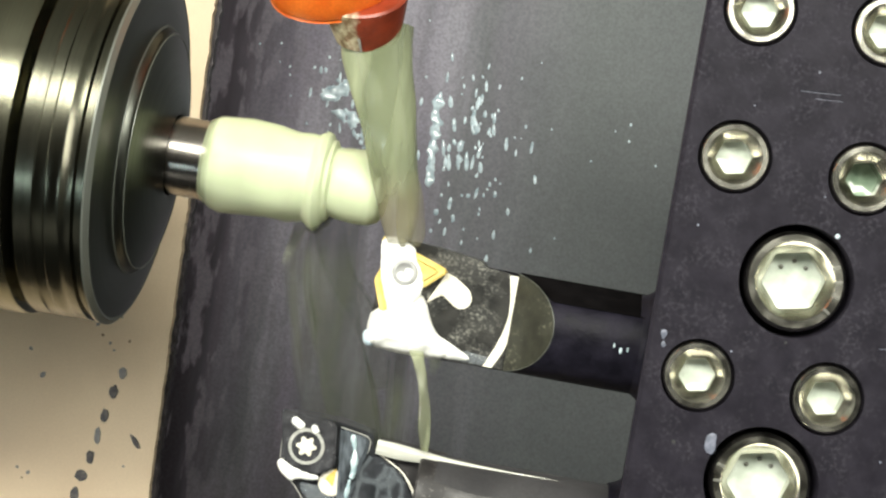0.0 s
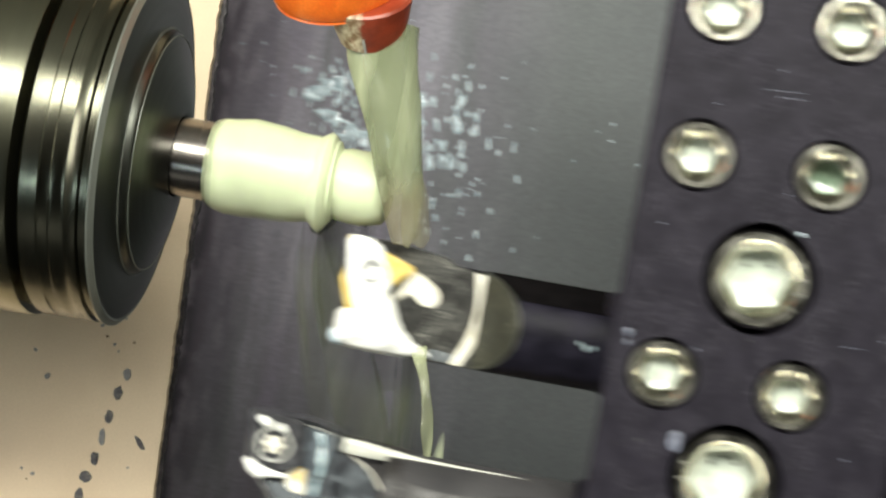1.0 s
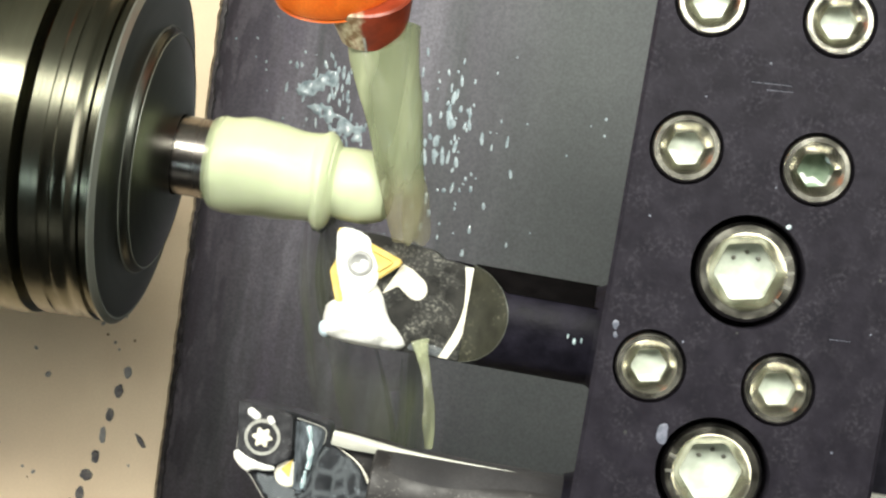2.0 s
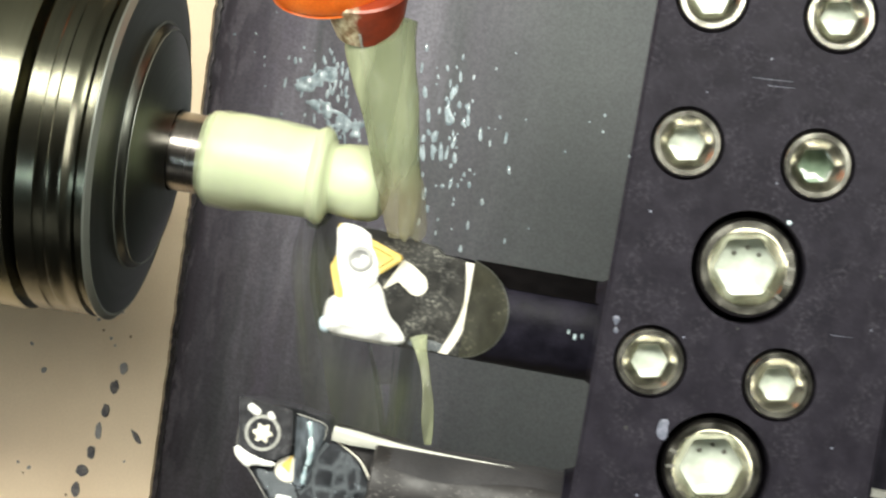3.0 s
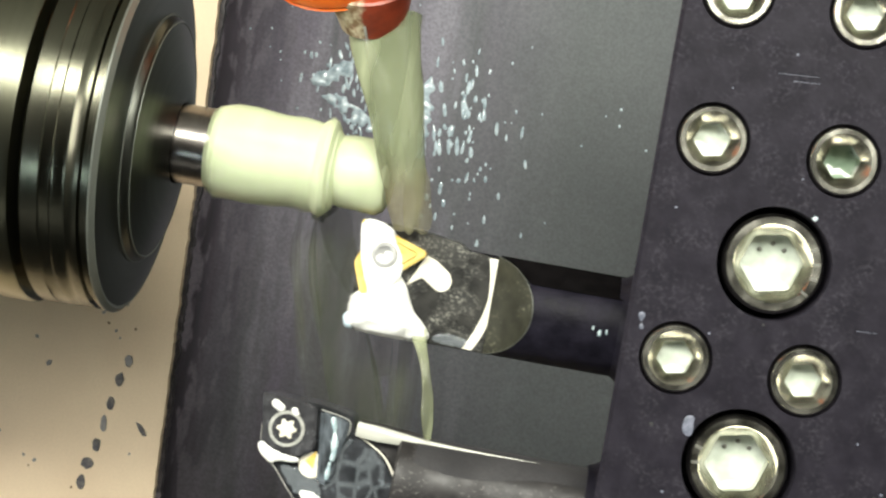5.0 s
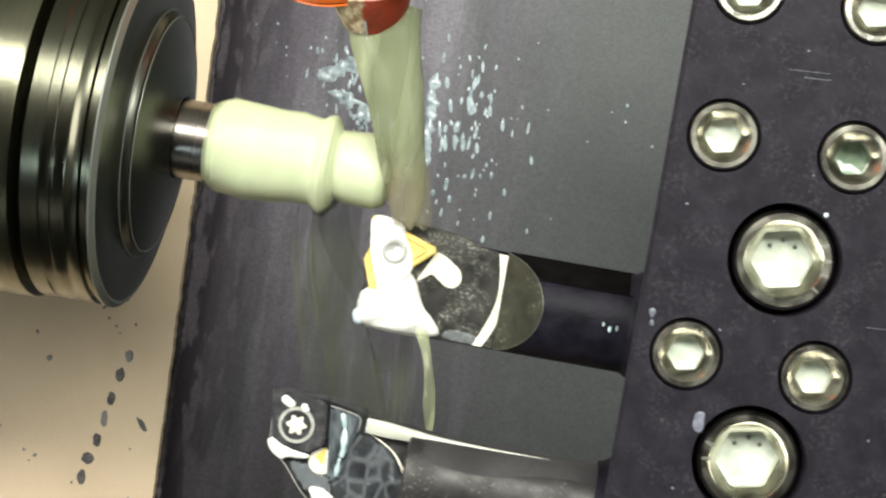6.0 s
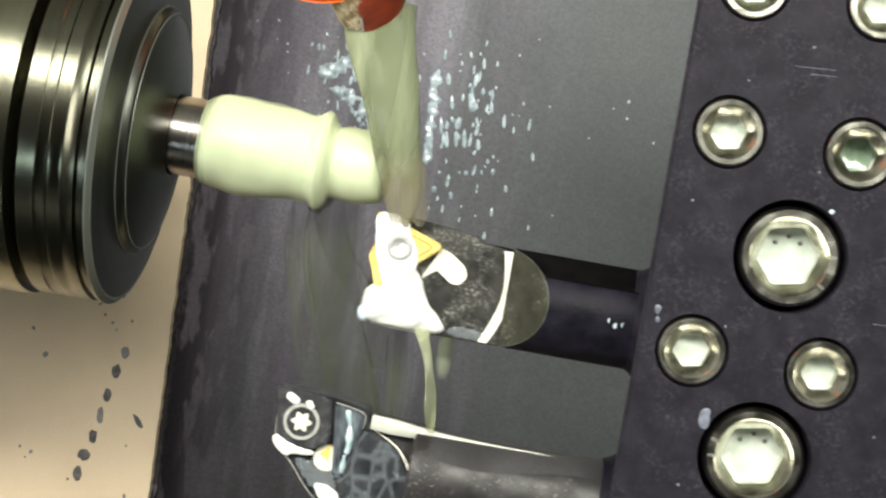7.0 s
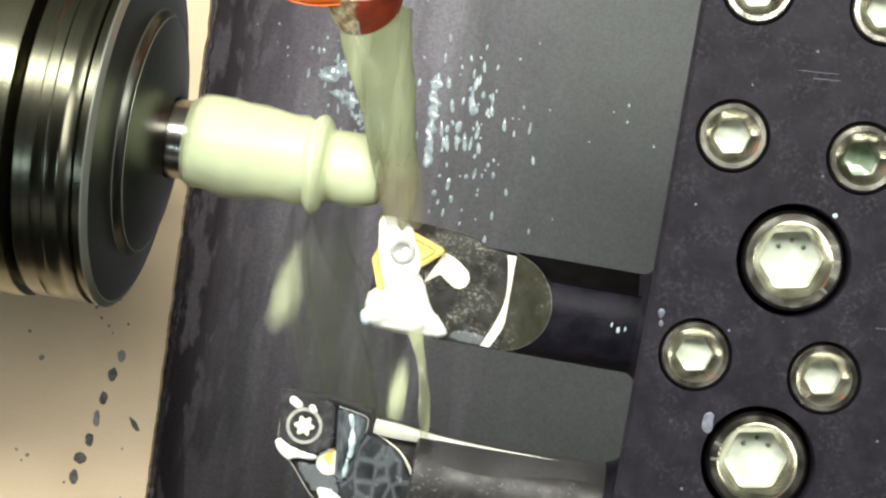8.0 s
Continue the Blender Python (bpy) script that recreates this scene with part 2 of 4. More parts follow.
PALE = surface("pale_worn_steel", (0.34, 0.34, 0.31), (0.50, 0.50, 0.46), (0.3, 0.45), 0.2, 700, 3000)
# Pale cyan colour of the glints painted on rib and shank.
GLINT = surface("painted_glint", (0.30, 0.42, 0.46), (0.62, 0.74, 0.76), (0.05, 0.10), 0.0, 500, 2500, bump=0.1, spec=0.9)
def stained_tip():
    """Dull red plastic, one side caked with pale and brown dried coolant."""
    m, t, b = nodes_of("stained_red_plastic")
    c = t.nodes.new("ShaderNodeTexCoord")
    sep = t.nodes.new("ShaderNodeSeparateXYZ")
    link(t, c.outputs["Object"], sep.inputs[0])
    add = t.nodes.new("ShaderNodeMath")
    add.operation = "MULTIPLY_ADD"
    link(t, spots(t, 330, 0.2, 0.8, (1, 1, 0.35)), add.inputs[0])
    add.inputs[1].default_value = 0.0055
    link(t, sep.outputs[0], add.inputs[2])
    def cut(lo, hi):
        r = t.nodes.new("ShaderNodeMapRange")
        r.inputs[1].default_value, r.inputs[2].default_value = lo, hi
        link(t, add.outputs[0], r.inputs[0])
        return r.outputs[0]
    red = mixed(t, spots(t, 300, 0.35, 0.65), (0.17, 0.026, 0.011), (0.27, 0.042, 0.017))
    cake = mixed(t, spots(t, 520, 0.42, 0.62, (1, 1, 0.3)), (0.20, 0.12, 0.06), (0.58, 0.50, 0.34))
    link(t, mixed(t, cut(0.0022, 0.0004), red, cake), b.inputs["Base Color"])
    b.inputs["Roughness"].default_value = 0.35
    bumped(t, b, spots(t, 700, 0.3, 0.7), 0.2, 0.0002)
    return m


TIP = stained_tip()
MARK = surface("stamped_mark", (0.16, 0.16, 0.14), (0.24, 0.24, 0.21), (0.4, 0.5), 0.5, 900, 3000)


# ---- mesh helpers (millimetres) ----
def part(name, bm, material, parent=None, label="", smooth=True):
    bm.normal_update()
    me = bpy.data.meshes.new(name)
    bmesh.ops.scale(bm, vec=(MM, MM, MM), verts=bm.verts)
    bm.to_mesh(me)
    bm.free()
    me.materials.append(material)
    if smooth:
        me.shade_smooth()
        me.set_sharp_from_angle(angle=radians(32))
    ob = new(name, me)
    ob.parent = parent
    return tagged(ob, label)


def thing(name, x=0, y=0, z=0):
    ob = new(name)
    ob.empty_display_size = 0.005
    ob.location = (x * MM, y * MM, z * MM)
    return ob


def rings(bm, loops, closed=True, cap_first=False, cap_last=False):
    """Skin rows of points that have equal counts."""
    rows = [[bm.verts.new(p) for p in loop] for loop in loops]
    n = len(rows[0])
    for a, b in zip(rows, rows[1:]):
        for i in range(n if closed else n - 1):
            j = (i + 1) % n
            bm.faces.new((a[i], a[j], b[j], b[i]))
    if cap_first:
        bm.faces.new(rows[0][::-1])
    if cap_last:
        bm.faces.new(rows[-1])
    bmesh.ops.recalc_face_normals(bm, faces=bm.faces)
    return rows


def turned(profile, n=96, wobble=None):
    """A body turned round the x axis from (x, radius) pairs."""
    bm = bmesh.new()
    loops = []
    for k, (x, r) in enumerate(profile):
        loop = []
        for i in range(n):
            a = 2 * math.pi * i / n
            q = r * (1 + (wobble(x, a) if wobble else 0))
            loop.append((x, q * math.cos(a), q * math.sin(a)))
        loops.append(loop)
    rings(bm, loops, True, True, True)
    return bm


def slab(points, y0, y1, bevel=0.3, segments=2):
    """A plate with the outline (x, z), from y0 (front) to y1, its edges eased."""
    bm = bmesh.new()
    front = [bm.verts.new((x, y0, z)) for x, z in points]
    bm.faces.new(front)
    got = bmesh.ops.extrude_face_region(bm, geom=list(bm.faces))
    bmesh.ops.translate(bm, vec=(0, y1 - y0, 0), verts=[v for v in got["geom"] if isinstance(v, bmesh.types.BMVert)])
    bmesh.ops.recalc_face_normals(bm, faces=bm.faces)
    if bevel:
        bmesh.ops.bevel(bm, geom=list(bm.edges), offset=bevel, segments=segments, affect="EDGES", clamp_overlap=True)
    return bm


def rect(x0, x1, z0, z1):
    return [(x0, z0), (x1, z0), (x1, z1), (x0, z1)]


def disc_points(cx, cz, r, n=36, turn=0.0):
    return [(cx + r * math.cos(turn + 2 * math.pi * i / n), cz + r * math.sin(turn + 2 * math.pi * i / n)) for i in range(n)]


def eased(path, radii, fine=4):
    """Points and radii laid closer along a smooth curve."""
    if len(path) > 30:
        return [Vector(p) for p in path], list(radii)
    p = np.array([(*q, r) for q, r in zip(path, radii)], float)
    out = []
    for k in range(len(p) - 1):
        a, b, c, d = p[max(k - 1, 0)], p[k], p[k + 1], p[min(k + 2, len(p) - 1)]
        for i in range(fine):
            u = i / fine
            out.append(0.5 * (2 * b + (c - a) * u + (2 * a - 5 * b + 4 * c - d) * u * u + (3 * b - a - 3 * c + d) * u ** 3))
    out.append(p[-1])
    return [Vector(q[:3]) for q in out], [max(0.02, float(q[3])) for q in out]


def pool(outline, y0, height, edge=0.8, step=0.22, rough=0.3, seed=0.0):
    """Liquid spread inside an outline (x, z) on the plane y = y0, rounded off along its edge."""
    for _ in range(2):  # round the corners off
        outline = [((1 - k) * a[0] + k * b[0], (1 - k) * a[1] + k * b[1]) for a, b in zip(outline, outline[1:] + outline[:1]) for k in (0.25, 0.75)]
    xs, zs = [p[0] for p in outline], [p[1] for p in outline]
    bm = bmesh.new()
    grid = {}
    nx, nz = int((max(xs) - min(xs) + 2) / step), int((max(zs) - min(zs) + 2) / step)
    for i in range(nx):
        for j in range(nz):
            x, z = min(xs) - 1 + i * step, min(zs) - 1 + j * step
            inside, d = False, 99.0
            for (ax, az), (bx, bz) in zip(outline, outline[1:] + outline[:1]):
                if (az > z) != (bz > z) and x < (bx - ax) * (z - az) / (bz - az) + ax:
                    inside = not inside
                dx, dz = bx - ax, bz - az
                k = max(0, min(1, ((x - ax) * dx + (z - az) * dz) / (dx * dx + dz * dz + 1e-9)))
                d = min(d, math.hypot(x - ax - k * dx, z - az - k * dz))
            f = (d if inside else -d) / edge + rough * noise.noise((x * 0.6 + seed, z * 0.6, seed)) + 0.4 * rough * noise.noise((x * 1.7 + seed, z * 1.7, seed))
            if f > -0.2:
                h = height * (math.sqrt(min(f, 1.0)) * (0.9 + 0.25 * noise.noise((x * 0.4, z * 0.4, seed + 5))) if f > 0 else 2.0 * f)
                grid[i, j] = bm.verts.new((x, y0 - h, z))
    for (i, j), v in grid.items():
        if (i + 1, j) in grid and (i, j + 1) in grid and (i + 1, j + 1) in grid:
            bm.faces.new((v, grid[i + 1, j], grid[i + 1, j + 1], grid[i, j + 1]))
    bmesh.ops.delete(bm, geom=[v for v in bm.verts if not v.link_faces], context="VERTS")
    return bm


def tube(path, radii, n=20, squash=1.0, lump=0.0, seed=0):
    """A round strand along points; radii one a point."""
    bm = bmesh.new()
    pts, radii = eased(path, radii)
    loops = []
    for k, p in enumerate(pts):
        way = (pts[min(k + 1, len(pts) - 1)] - pts[max(k - 1, 0)]).normalized()
        side = way.cross(Vector((0, 1, 0))).normalized()
        over = side.cross(way).normalized()
        loop = []
        for i in range(n):
            a = 2 * math.pi * i / n
            r = radii[k] * (1 + lump * noise.noise((k * 0.16 + seed, math.cos(a) * 1.5, math.sin(a) * 1.5)))
            loop.append(p + side * r * math.cos(a) + over * r * squash * math.sin(a))
        loops.append(loop)
    rings(bm, loops, True, True, True)
    return bm


def film(capsules, y0, height, step=0.3, rough=0.25, seed=0.0):
    """A puddle of liquid lying on the front of a plane y = y0; capsules (x0, z0, x1, z1, radius)."""
    x0 = min(min(c[0], c[2]) - c[4] for c in capsules) - 1
    x1 = max(max(c[0], c[2]) + c[4] for c in capsules) + 1
    z0 = min(min(c[1], c[3]) - c[4] for c in capsules) - 1
    z1 = max(max(c[1], c[3]) + c[4] for c in capsules) + 1
    nx, nz = int((x1 - x0) / step) + 1, int((z1 - z0) / step) + 1
    bm = bmesh.new()
    grid = {}
    for i in range(nx):
        for j in range(nz):
            x, z = x0 + i * step, z0 + j * step
            f = -9.0
            for ax, az, bx, bz, r in capsules:
                dx, dz = bx - ax, bz - az
                k = max(0, min(1, ((x - ax) * dx + (z - az) * dz) / (dx * dx + dz * dz + 1e-9)))
                d = math.hypot(x - ax - k * dx, z - az - k * dz) / r
                f = max(f, 1 - d * d)
            f += rough * noise.noise((x * 0.45 + seed, z * 0.45, seed))
            if f > -0.35:
                h = height * (math.sqrt(f) if f > 0 else 2.0 * f)
                grid[i, j] = bm.verts.new((x, y0 - h, z))
    for (i, j), v in grid.items():
        if (i + 1, j) in grid and (i, j + 1) in grid and (i + 1, j + 1) in grid:
            bm.faces.new((v, grid[i + 1, j], grid[i + 1, j + 1], grid[i, j + 1]))
    bmesh.ops.delete(bm, geom=[v for v in bm.verts if not v.link_faces], context="VERTS")
    return bm


# ---- setting ----
def build_setting():
    # cream panel beside the opening, its edge rough with grime
    edge, seal = [], []
    z = 190.0
    while z > -190:
        x = -78.5 + (52.0 - z) * 0.036
        wave = 0.35 * noise.noise((z * 0.72, 3.1, 0)) + 0.32 * noise.noise((z * 0.21, 7.7, 0))
        edge.append((x + wave, z))
        seal.append((x + 1.0 + wave + 0.55 * noise.noise((z * 0.33, 1.7, 0)) + 0.45 * noise.noise((z * 1.3, 5.2, 0)), z))
        z -= 0.9
    bm = slab([(-420, -190)] + edge[::-1] + [(-420, 190)], PANEL_Y, PANEL_Y + 3, 0.0)
    tagged(part("wall_panel", bm, CREAM, None, "", False), "cream enamelled sheet metal panel with oil spots and a rough edge", "wall", kind="structure")
    bm = slab([(-140, -190)] + seal[::-1] + [(-140, 190)], PANEL_Y + 3.2, PANEL_Y + 6, 0.0)
    tagged(part("trim", bm, SEAL, None, "", False), "black grimy seal behind the panel edge", "trim", kind="structure")
    # cream sheet metal behind and round the working space
    def wall(name, a, b, label, mat=CREAM):
        bm = bmesh.new()
        bmesh.ops.create_cube(bm, size=1)
        bmesh.ops.scale(bm, vec=[b[i] - a[i] for i in range(3)], verts=bm.verts)
        bmesh.ops.translate(bm, vec=[(a[i] + b[i]) / 2 for i in range(3)], verts=bm.verts)
        return tagged(part(name, bm, mat, None, "", False), label, "wall", kind="structure")
    wall("wall_back", (-420, 262, -330), (420, 266, 480), "grey painted sheet metal back wall", GREY)
    wall("wall_head", (-420, PANEL_Y, 190.2), (420, PANEL_Y + 4, 480), "cream enamelled sheet metal over the opening")
    wall("wall_apron", (-420, PANEL_Y, -330), (420, PANEL_Y + 4, -190.2), "cream enamelled sheet metal below the opening")
    wall("wall_west", (-424, -640, -330), (-420, 262, 480), "grey painted sheet metal side wall", GREY)
    wall("wall_east", (420, -640, -330), (424, 262, 480), "grey painted sheet metal side wall", GREY)
    # Door and tray stay out of view, dark only for what the steel mirrors.
    wall("wall_front", (-420, -644, -330), (420, -640, 480), "unseen dark door, added for the steel to mirror", DOOR)
    wall("floor", (-424, -644, -334), (424, 262, -330), "unseen tray, darkened for the spindle to mirror", DOOR)
    wall("ceiling", (-424, -644, 480), (424, 262, 484), "grey painted sheet metal roof", GREY)


def build_slide_plate():
    plate = thing("slide_plate")
    part("sheet", slab(rect(-190, 330, -270, 270), PLATE_Y, PLATE_Y + 12, 0.8), PLATE, plate)
    for x0, z0, x1, z1 in ((78, 62, 110, 78), (30, -38, 46, -33), (96, 20, 112, 24)):
        part("scratch", slab([(x0, z0), (x1, z1), (x1, z1 + 0.2), (x0, z0 + 0.3)], PLATE_Y - 0.03, PLATE_Y + 0.2, 0.0), SPOT, plate, "fine pale scratch")
    return tagged(plate, "dark grey steel slide plate, streaked and wet with coolant", "plate")


def build_wall_spots():
    # a row of oily spots on the cream wall, and loose specks
    row = [(-86.3, -48.6, 1.5, 1.9, GREY_STAIN), (-87.9, -54.0, 1.5, 2.3, STAIN), (-89.3, -60.8, 1.3, 2.3, STAIN),
           (-90.2, -66.6, 1.2, 2.6, GREY_STAIN), (-91.3, -72.6, 1.3, 2.2, STAIN), (-92.9, -77.9, 2.0, 2.0, STAIN), (-93.8, -83.4, 1.5, 2.4, STAIN)]
    rng = random.Random(4)
    def spot(x, z, a, b, mat, lean=0.0):
        bm = bmesh.new()
        pts = []
        for i in range(18):
            t = 2 * math.pi * i / 18
            r = 1 + 0.28 * noise.noise((math.cos(t) * 1.6 + x, math.sin(t) * 1.6, z))
            px, pz = a * r * math.cos(t), b * r * math.sin(t)
            pts.append((x + px * math.cos(lean) - pz * math.sin(lean), z + px * math.sin(lean) + pz * math.cos(lean)))
        bm = slab(pts, PANEL_Y - 0.25, PANEL_Y + 0.1, 0.12, 1)
        return tagged(part("oil_spot", bm, mat), "dark oil spot on the cream wall", "stain", "spots on the wall")
    for x, z, a, b, mat in row:
        spot(x, z, 0.82 * a, 0.82 * b, mat, 0.1)
    spot(-79.6, -66.5, 0.7, 2.3, STAIN, 0.75)
    for i in range(26):
        x, z = rng.uniform(-130, -80), rng.uniform(-95, -30)
        s = rng.choice((0.3, 0.35, 0.45, 0.65))
        spot(x, z, s, s * rng.uniform(0.7, 1.6), rng.choice((GREY_STAIN, GREY_STAIN, BROWN)), rng.uniform(-1, 1))


# ---- spindle ----
def build_spindle():
    nose = thing("spindle_nose", 0, 0, AXIS_Z)
    body = [(-172, 37.3), (-86, 37.1), (-81.0, 37.0), (-80.4, 36.7), (-80.0, 35.4), (-79.3, 33.9), (-79.2, 20)]
    part("body", turned(body, 128), NOSE, nose)
    band = [(-79.2, 30), (-79.2, 33.9), (-78.8, 34.4), (-78.5, 35.9), (-78.1, 36.25), (-74.8, 36.25), (-74.4, 35.95),
            (-72.7, 35.8), (-72.3, 36.1), (-71.0, 36.1), (-70.6, 35.85), (-69.4, 35.85), (-69.0, 36.1), (-67.3, 36.1), (-66.9, 35.3), (-66.0, 35.3), (-65.7, 36.2), (-65.0, 36.2), (-64.2, 35.2), (-64.2, 20)]
    part("grooved_ring", turned(band, 128), NOSE_RING, nose, "darker grooved front ring")
    face = [(-64.4, 35.0), (-64.0, 34.8), (-62.5, 25.7), (-62.6, 25.2), (-62.1, 25.0), (-61.3, 24.7), (-60.9, 24.3), (-60.6, 23.6), (-57.2, 9.6), (-57.4, 8.4), (-58.5, 8.2), (-64, 8.2)]
    part("face", turned(face, 128), NOSE_FACE, nose, "dark dished collet face")
    part("edge_ring", turned([(-65.3, 36.1), (-65.1, 36.36), (-64.8, 36.34), (-63.9, 35.3), (-64.0, 34.8)], 128), NOSE_EDGE, nose, "worn bright chamfer")
    for x, r, w in ((-62.4, 25.6, 0.16), (-60.75, 24.2, 0.16)):
        ring = [(x - w, r - w), (x - w * 0.3, r + 0.04), (x + w * 0.5, r + 0.02), (x + w, r - w), (x, r - 2 * w)]
        part("edge_ring", turned(ring, 128), NOSE_EDGE, nose, "worn bright edge")
    part("headstock_sleeve", turned([(-420, 62), (-172, 62), (-170, 60), (-170, 30)], 96), NOSE_FACE, nose, "plain steel sleeve behind the nose")
    tagged(nose, "dark turned steel spindle nose with ring grooves, spinning", "spindle")
    stock = thing("bar_stock", 0, 0, AXIS_Z)
    prof = [(-64, 8.1), (-26.5, 8.1), (-25.6, 7.4), (-24.6, 6.5), (-23.4, 6.3), (-16.2, 6.3), (-15.2, 5.6), (-15.0, 4.6)]
    part("shank", turned(prof, 72), STEEL, stock)
    tagged(stock, "turned steel bar held in the collet, spinning", "workpiece")
    return nose, stock


def build_coolant_on_stock():
    def lumpy(amount, seed):
        return lambda x, a: amount * noise.noise((x * 0.22 + seed, 2.1 * math.cos(a), 2.1 * math.sin(a)))
    sleeve = thing("coolant_sleeve", 0, 0, AXIS_Z)
    prof = [(-51.3, 8.0), (-51.0, 8.7), (-50.0, 9.3), (-48, 9.6), (-44, 9.7), (-38, 9.4), (-34, 9.1), (-31, 8.9), (-28.6, 8.9), (-26.2, 8.2), (-25.4, 6.4), (-24, 6.2)]
    part("sheet", turned(prof, 72, lumpy(0.13, 1.0)), MILK, sleeve)
    lip = [(-52.0, 7.9), (-51.9, 8.4), (-51.0, 8.9), (-49.8, 9.2), (-49.6, 8.0)]
    part("lip", turned(lip, 72, lumpy(0.05, 4.0)), MIST, sleeve, "thin foaming lip")
    tagged(sleeve, "milky green coolant wrapped round the spinning bar", "coolant")
    collar = thing("coolant_collar", 0, 0, AXIS_Z)
    prof = [(-29.4, 8.2), (-28.2, 9.2), (-27.2, 9.6), (-26.3, 9.3), (-25.5, 8.4), (-24.9, 7.4), (-24.4, 7.0), (-24.1, 7.1), (-22.5, 7.4), (-19, 7.5), (-16, 7.3), (-14.4, 6.6), (-13.4, 5.0), (-13.0, 2.5)]
    part("sheet", turned(prof, 72, lumpy(0.10, 9.0)), MILK, collar)
    bead = [(-28.8, 8.4), (-28.0, 9.4), (-27.0, 9.9), (-26.0, 9.4), (-25.3, 8.2)]
    part("ridge", turned(bead, 72, lumpy(0.12, 14.0)), MILK, collar, "thick rolling ridge of coolant")
    tagged(collar, "milky coolant ridge and cap on the end of the bar", "coolant")
    return sleeve, collar


# ---- coolant supply ----
def build_nozzle():
    nozzle = thing("coolant_nozzle", -21, -12, 40.4)
    # the tip leans back over its outlet
    way = Vector((-0.20, -0.8, 1)).normalized()
    turn = Vector((1, 0, 0)).rotation_difference(way).to_matrix()
    def along(profile, n=48):
        bm = turned(profile, n)
        bmesh.ops.rotate(bm, cent=(0, 0, 0), matrix=turn, verts=bm.verts)
        return bm
    def sector(profile, a0, a1, lift=0.12):
        bm = bmesh.new()
        loops = []
        for x, r in profile:
            loops.append([(x, (r + lift) * math.cos(radians(a)), (r + lift) * math.sin(radians(a))) for a in np.linspace(a0, a1, 12)])
        rings(bm, loops, False)
        bmesh.ops.rotate(bm, cent=(0, 0, 0), matrix=turn, verts=bm.verts)
        return bm
    cone = [(0.0, 5.9), (0.4, 6.5), (4.0, 7.4), (9.0, 8.6)]
    tip = part("tip", along([(0.0, 4.6)] + cone + [(9.4, 8.2)]), TIP, nozzle, "dull red nozzle tip caked with pale coolant")
    part("pale_line", sector(cone[1:3], 216, 220, 0.2), PALE, tip, "pale seam")
    bell = along([(5.4, 9.5), (5.0, 11.2), (5.8, 12.4), (8, 13.2), (14, 13.4), (24, 12.0), (40, 11.0), (60, 10.6)])
    bmesh.ops.translate(bell, vec=(-7.5, 2, 3.4), verts=bell.verts)
    part("bell", bell, ORANGE, nozzle, "bright orange hose segment")
    rim = along([(4.7, 10.2), (4.5, 11.4), (5.0, 12.2), (5.4, 12.0), (5.4, 10.4)])
    bmesh.ops.translate(rim, vec=(-7.5, 2, 3.4), verts=rim.verts)
    part("rim", rim, ORANGE, nozzle, "rounded orange rim")
    tagged(nozzle, "orange and red plastic coolant nozzle, dripping wet", "nozzle")
    return nozzle


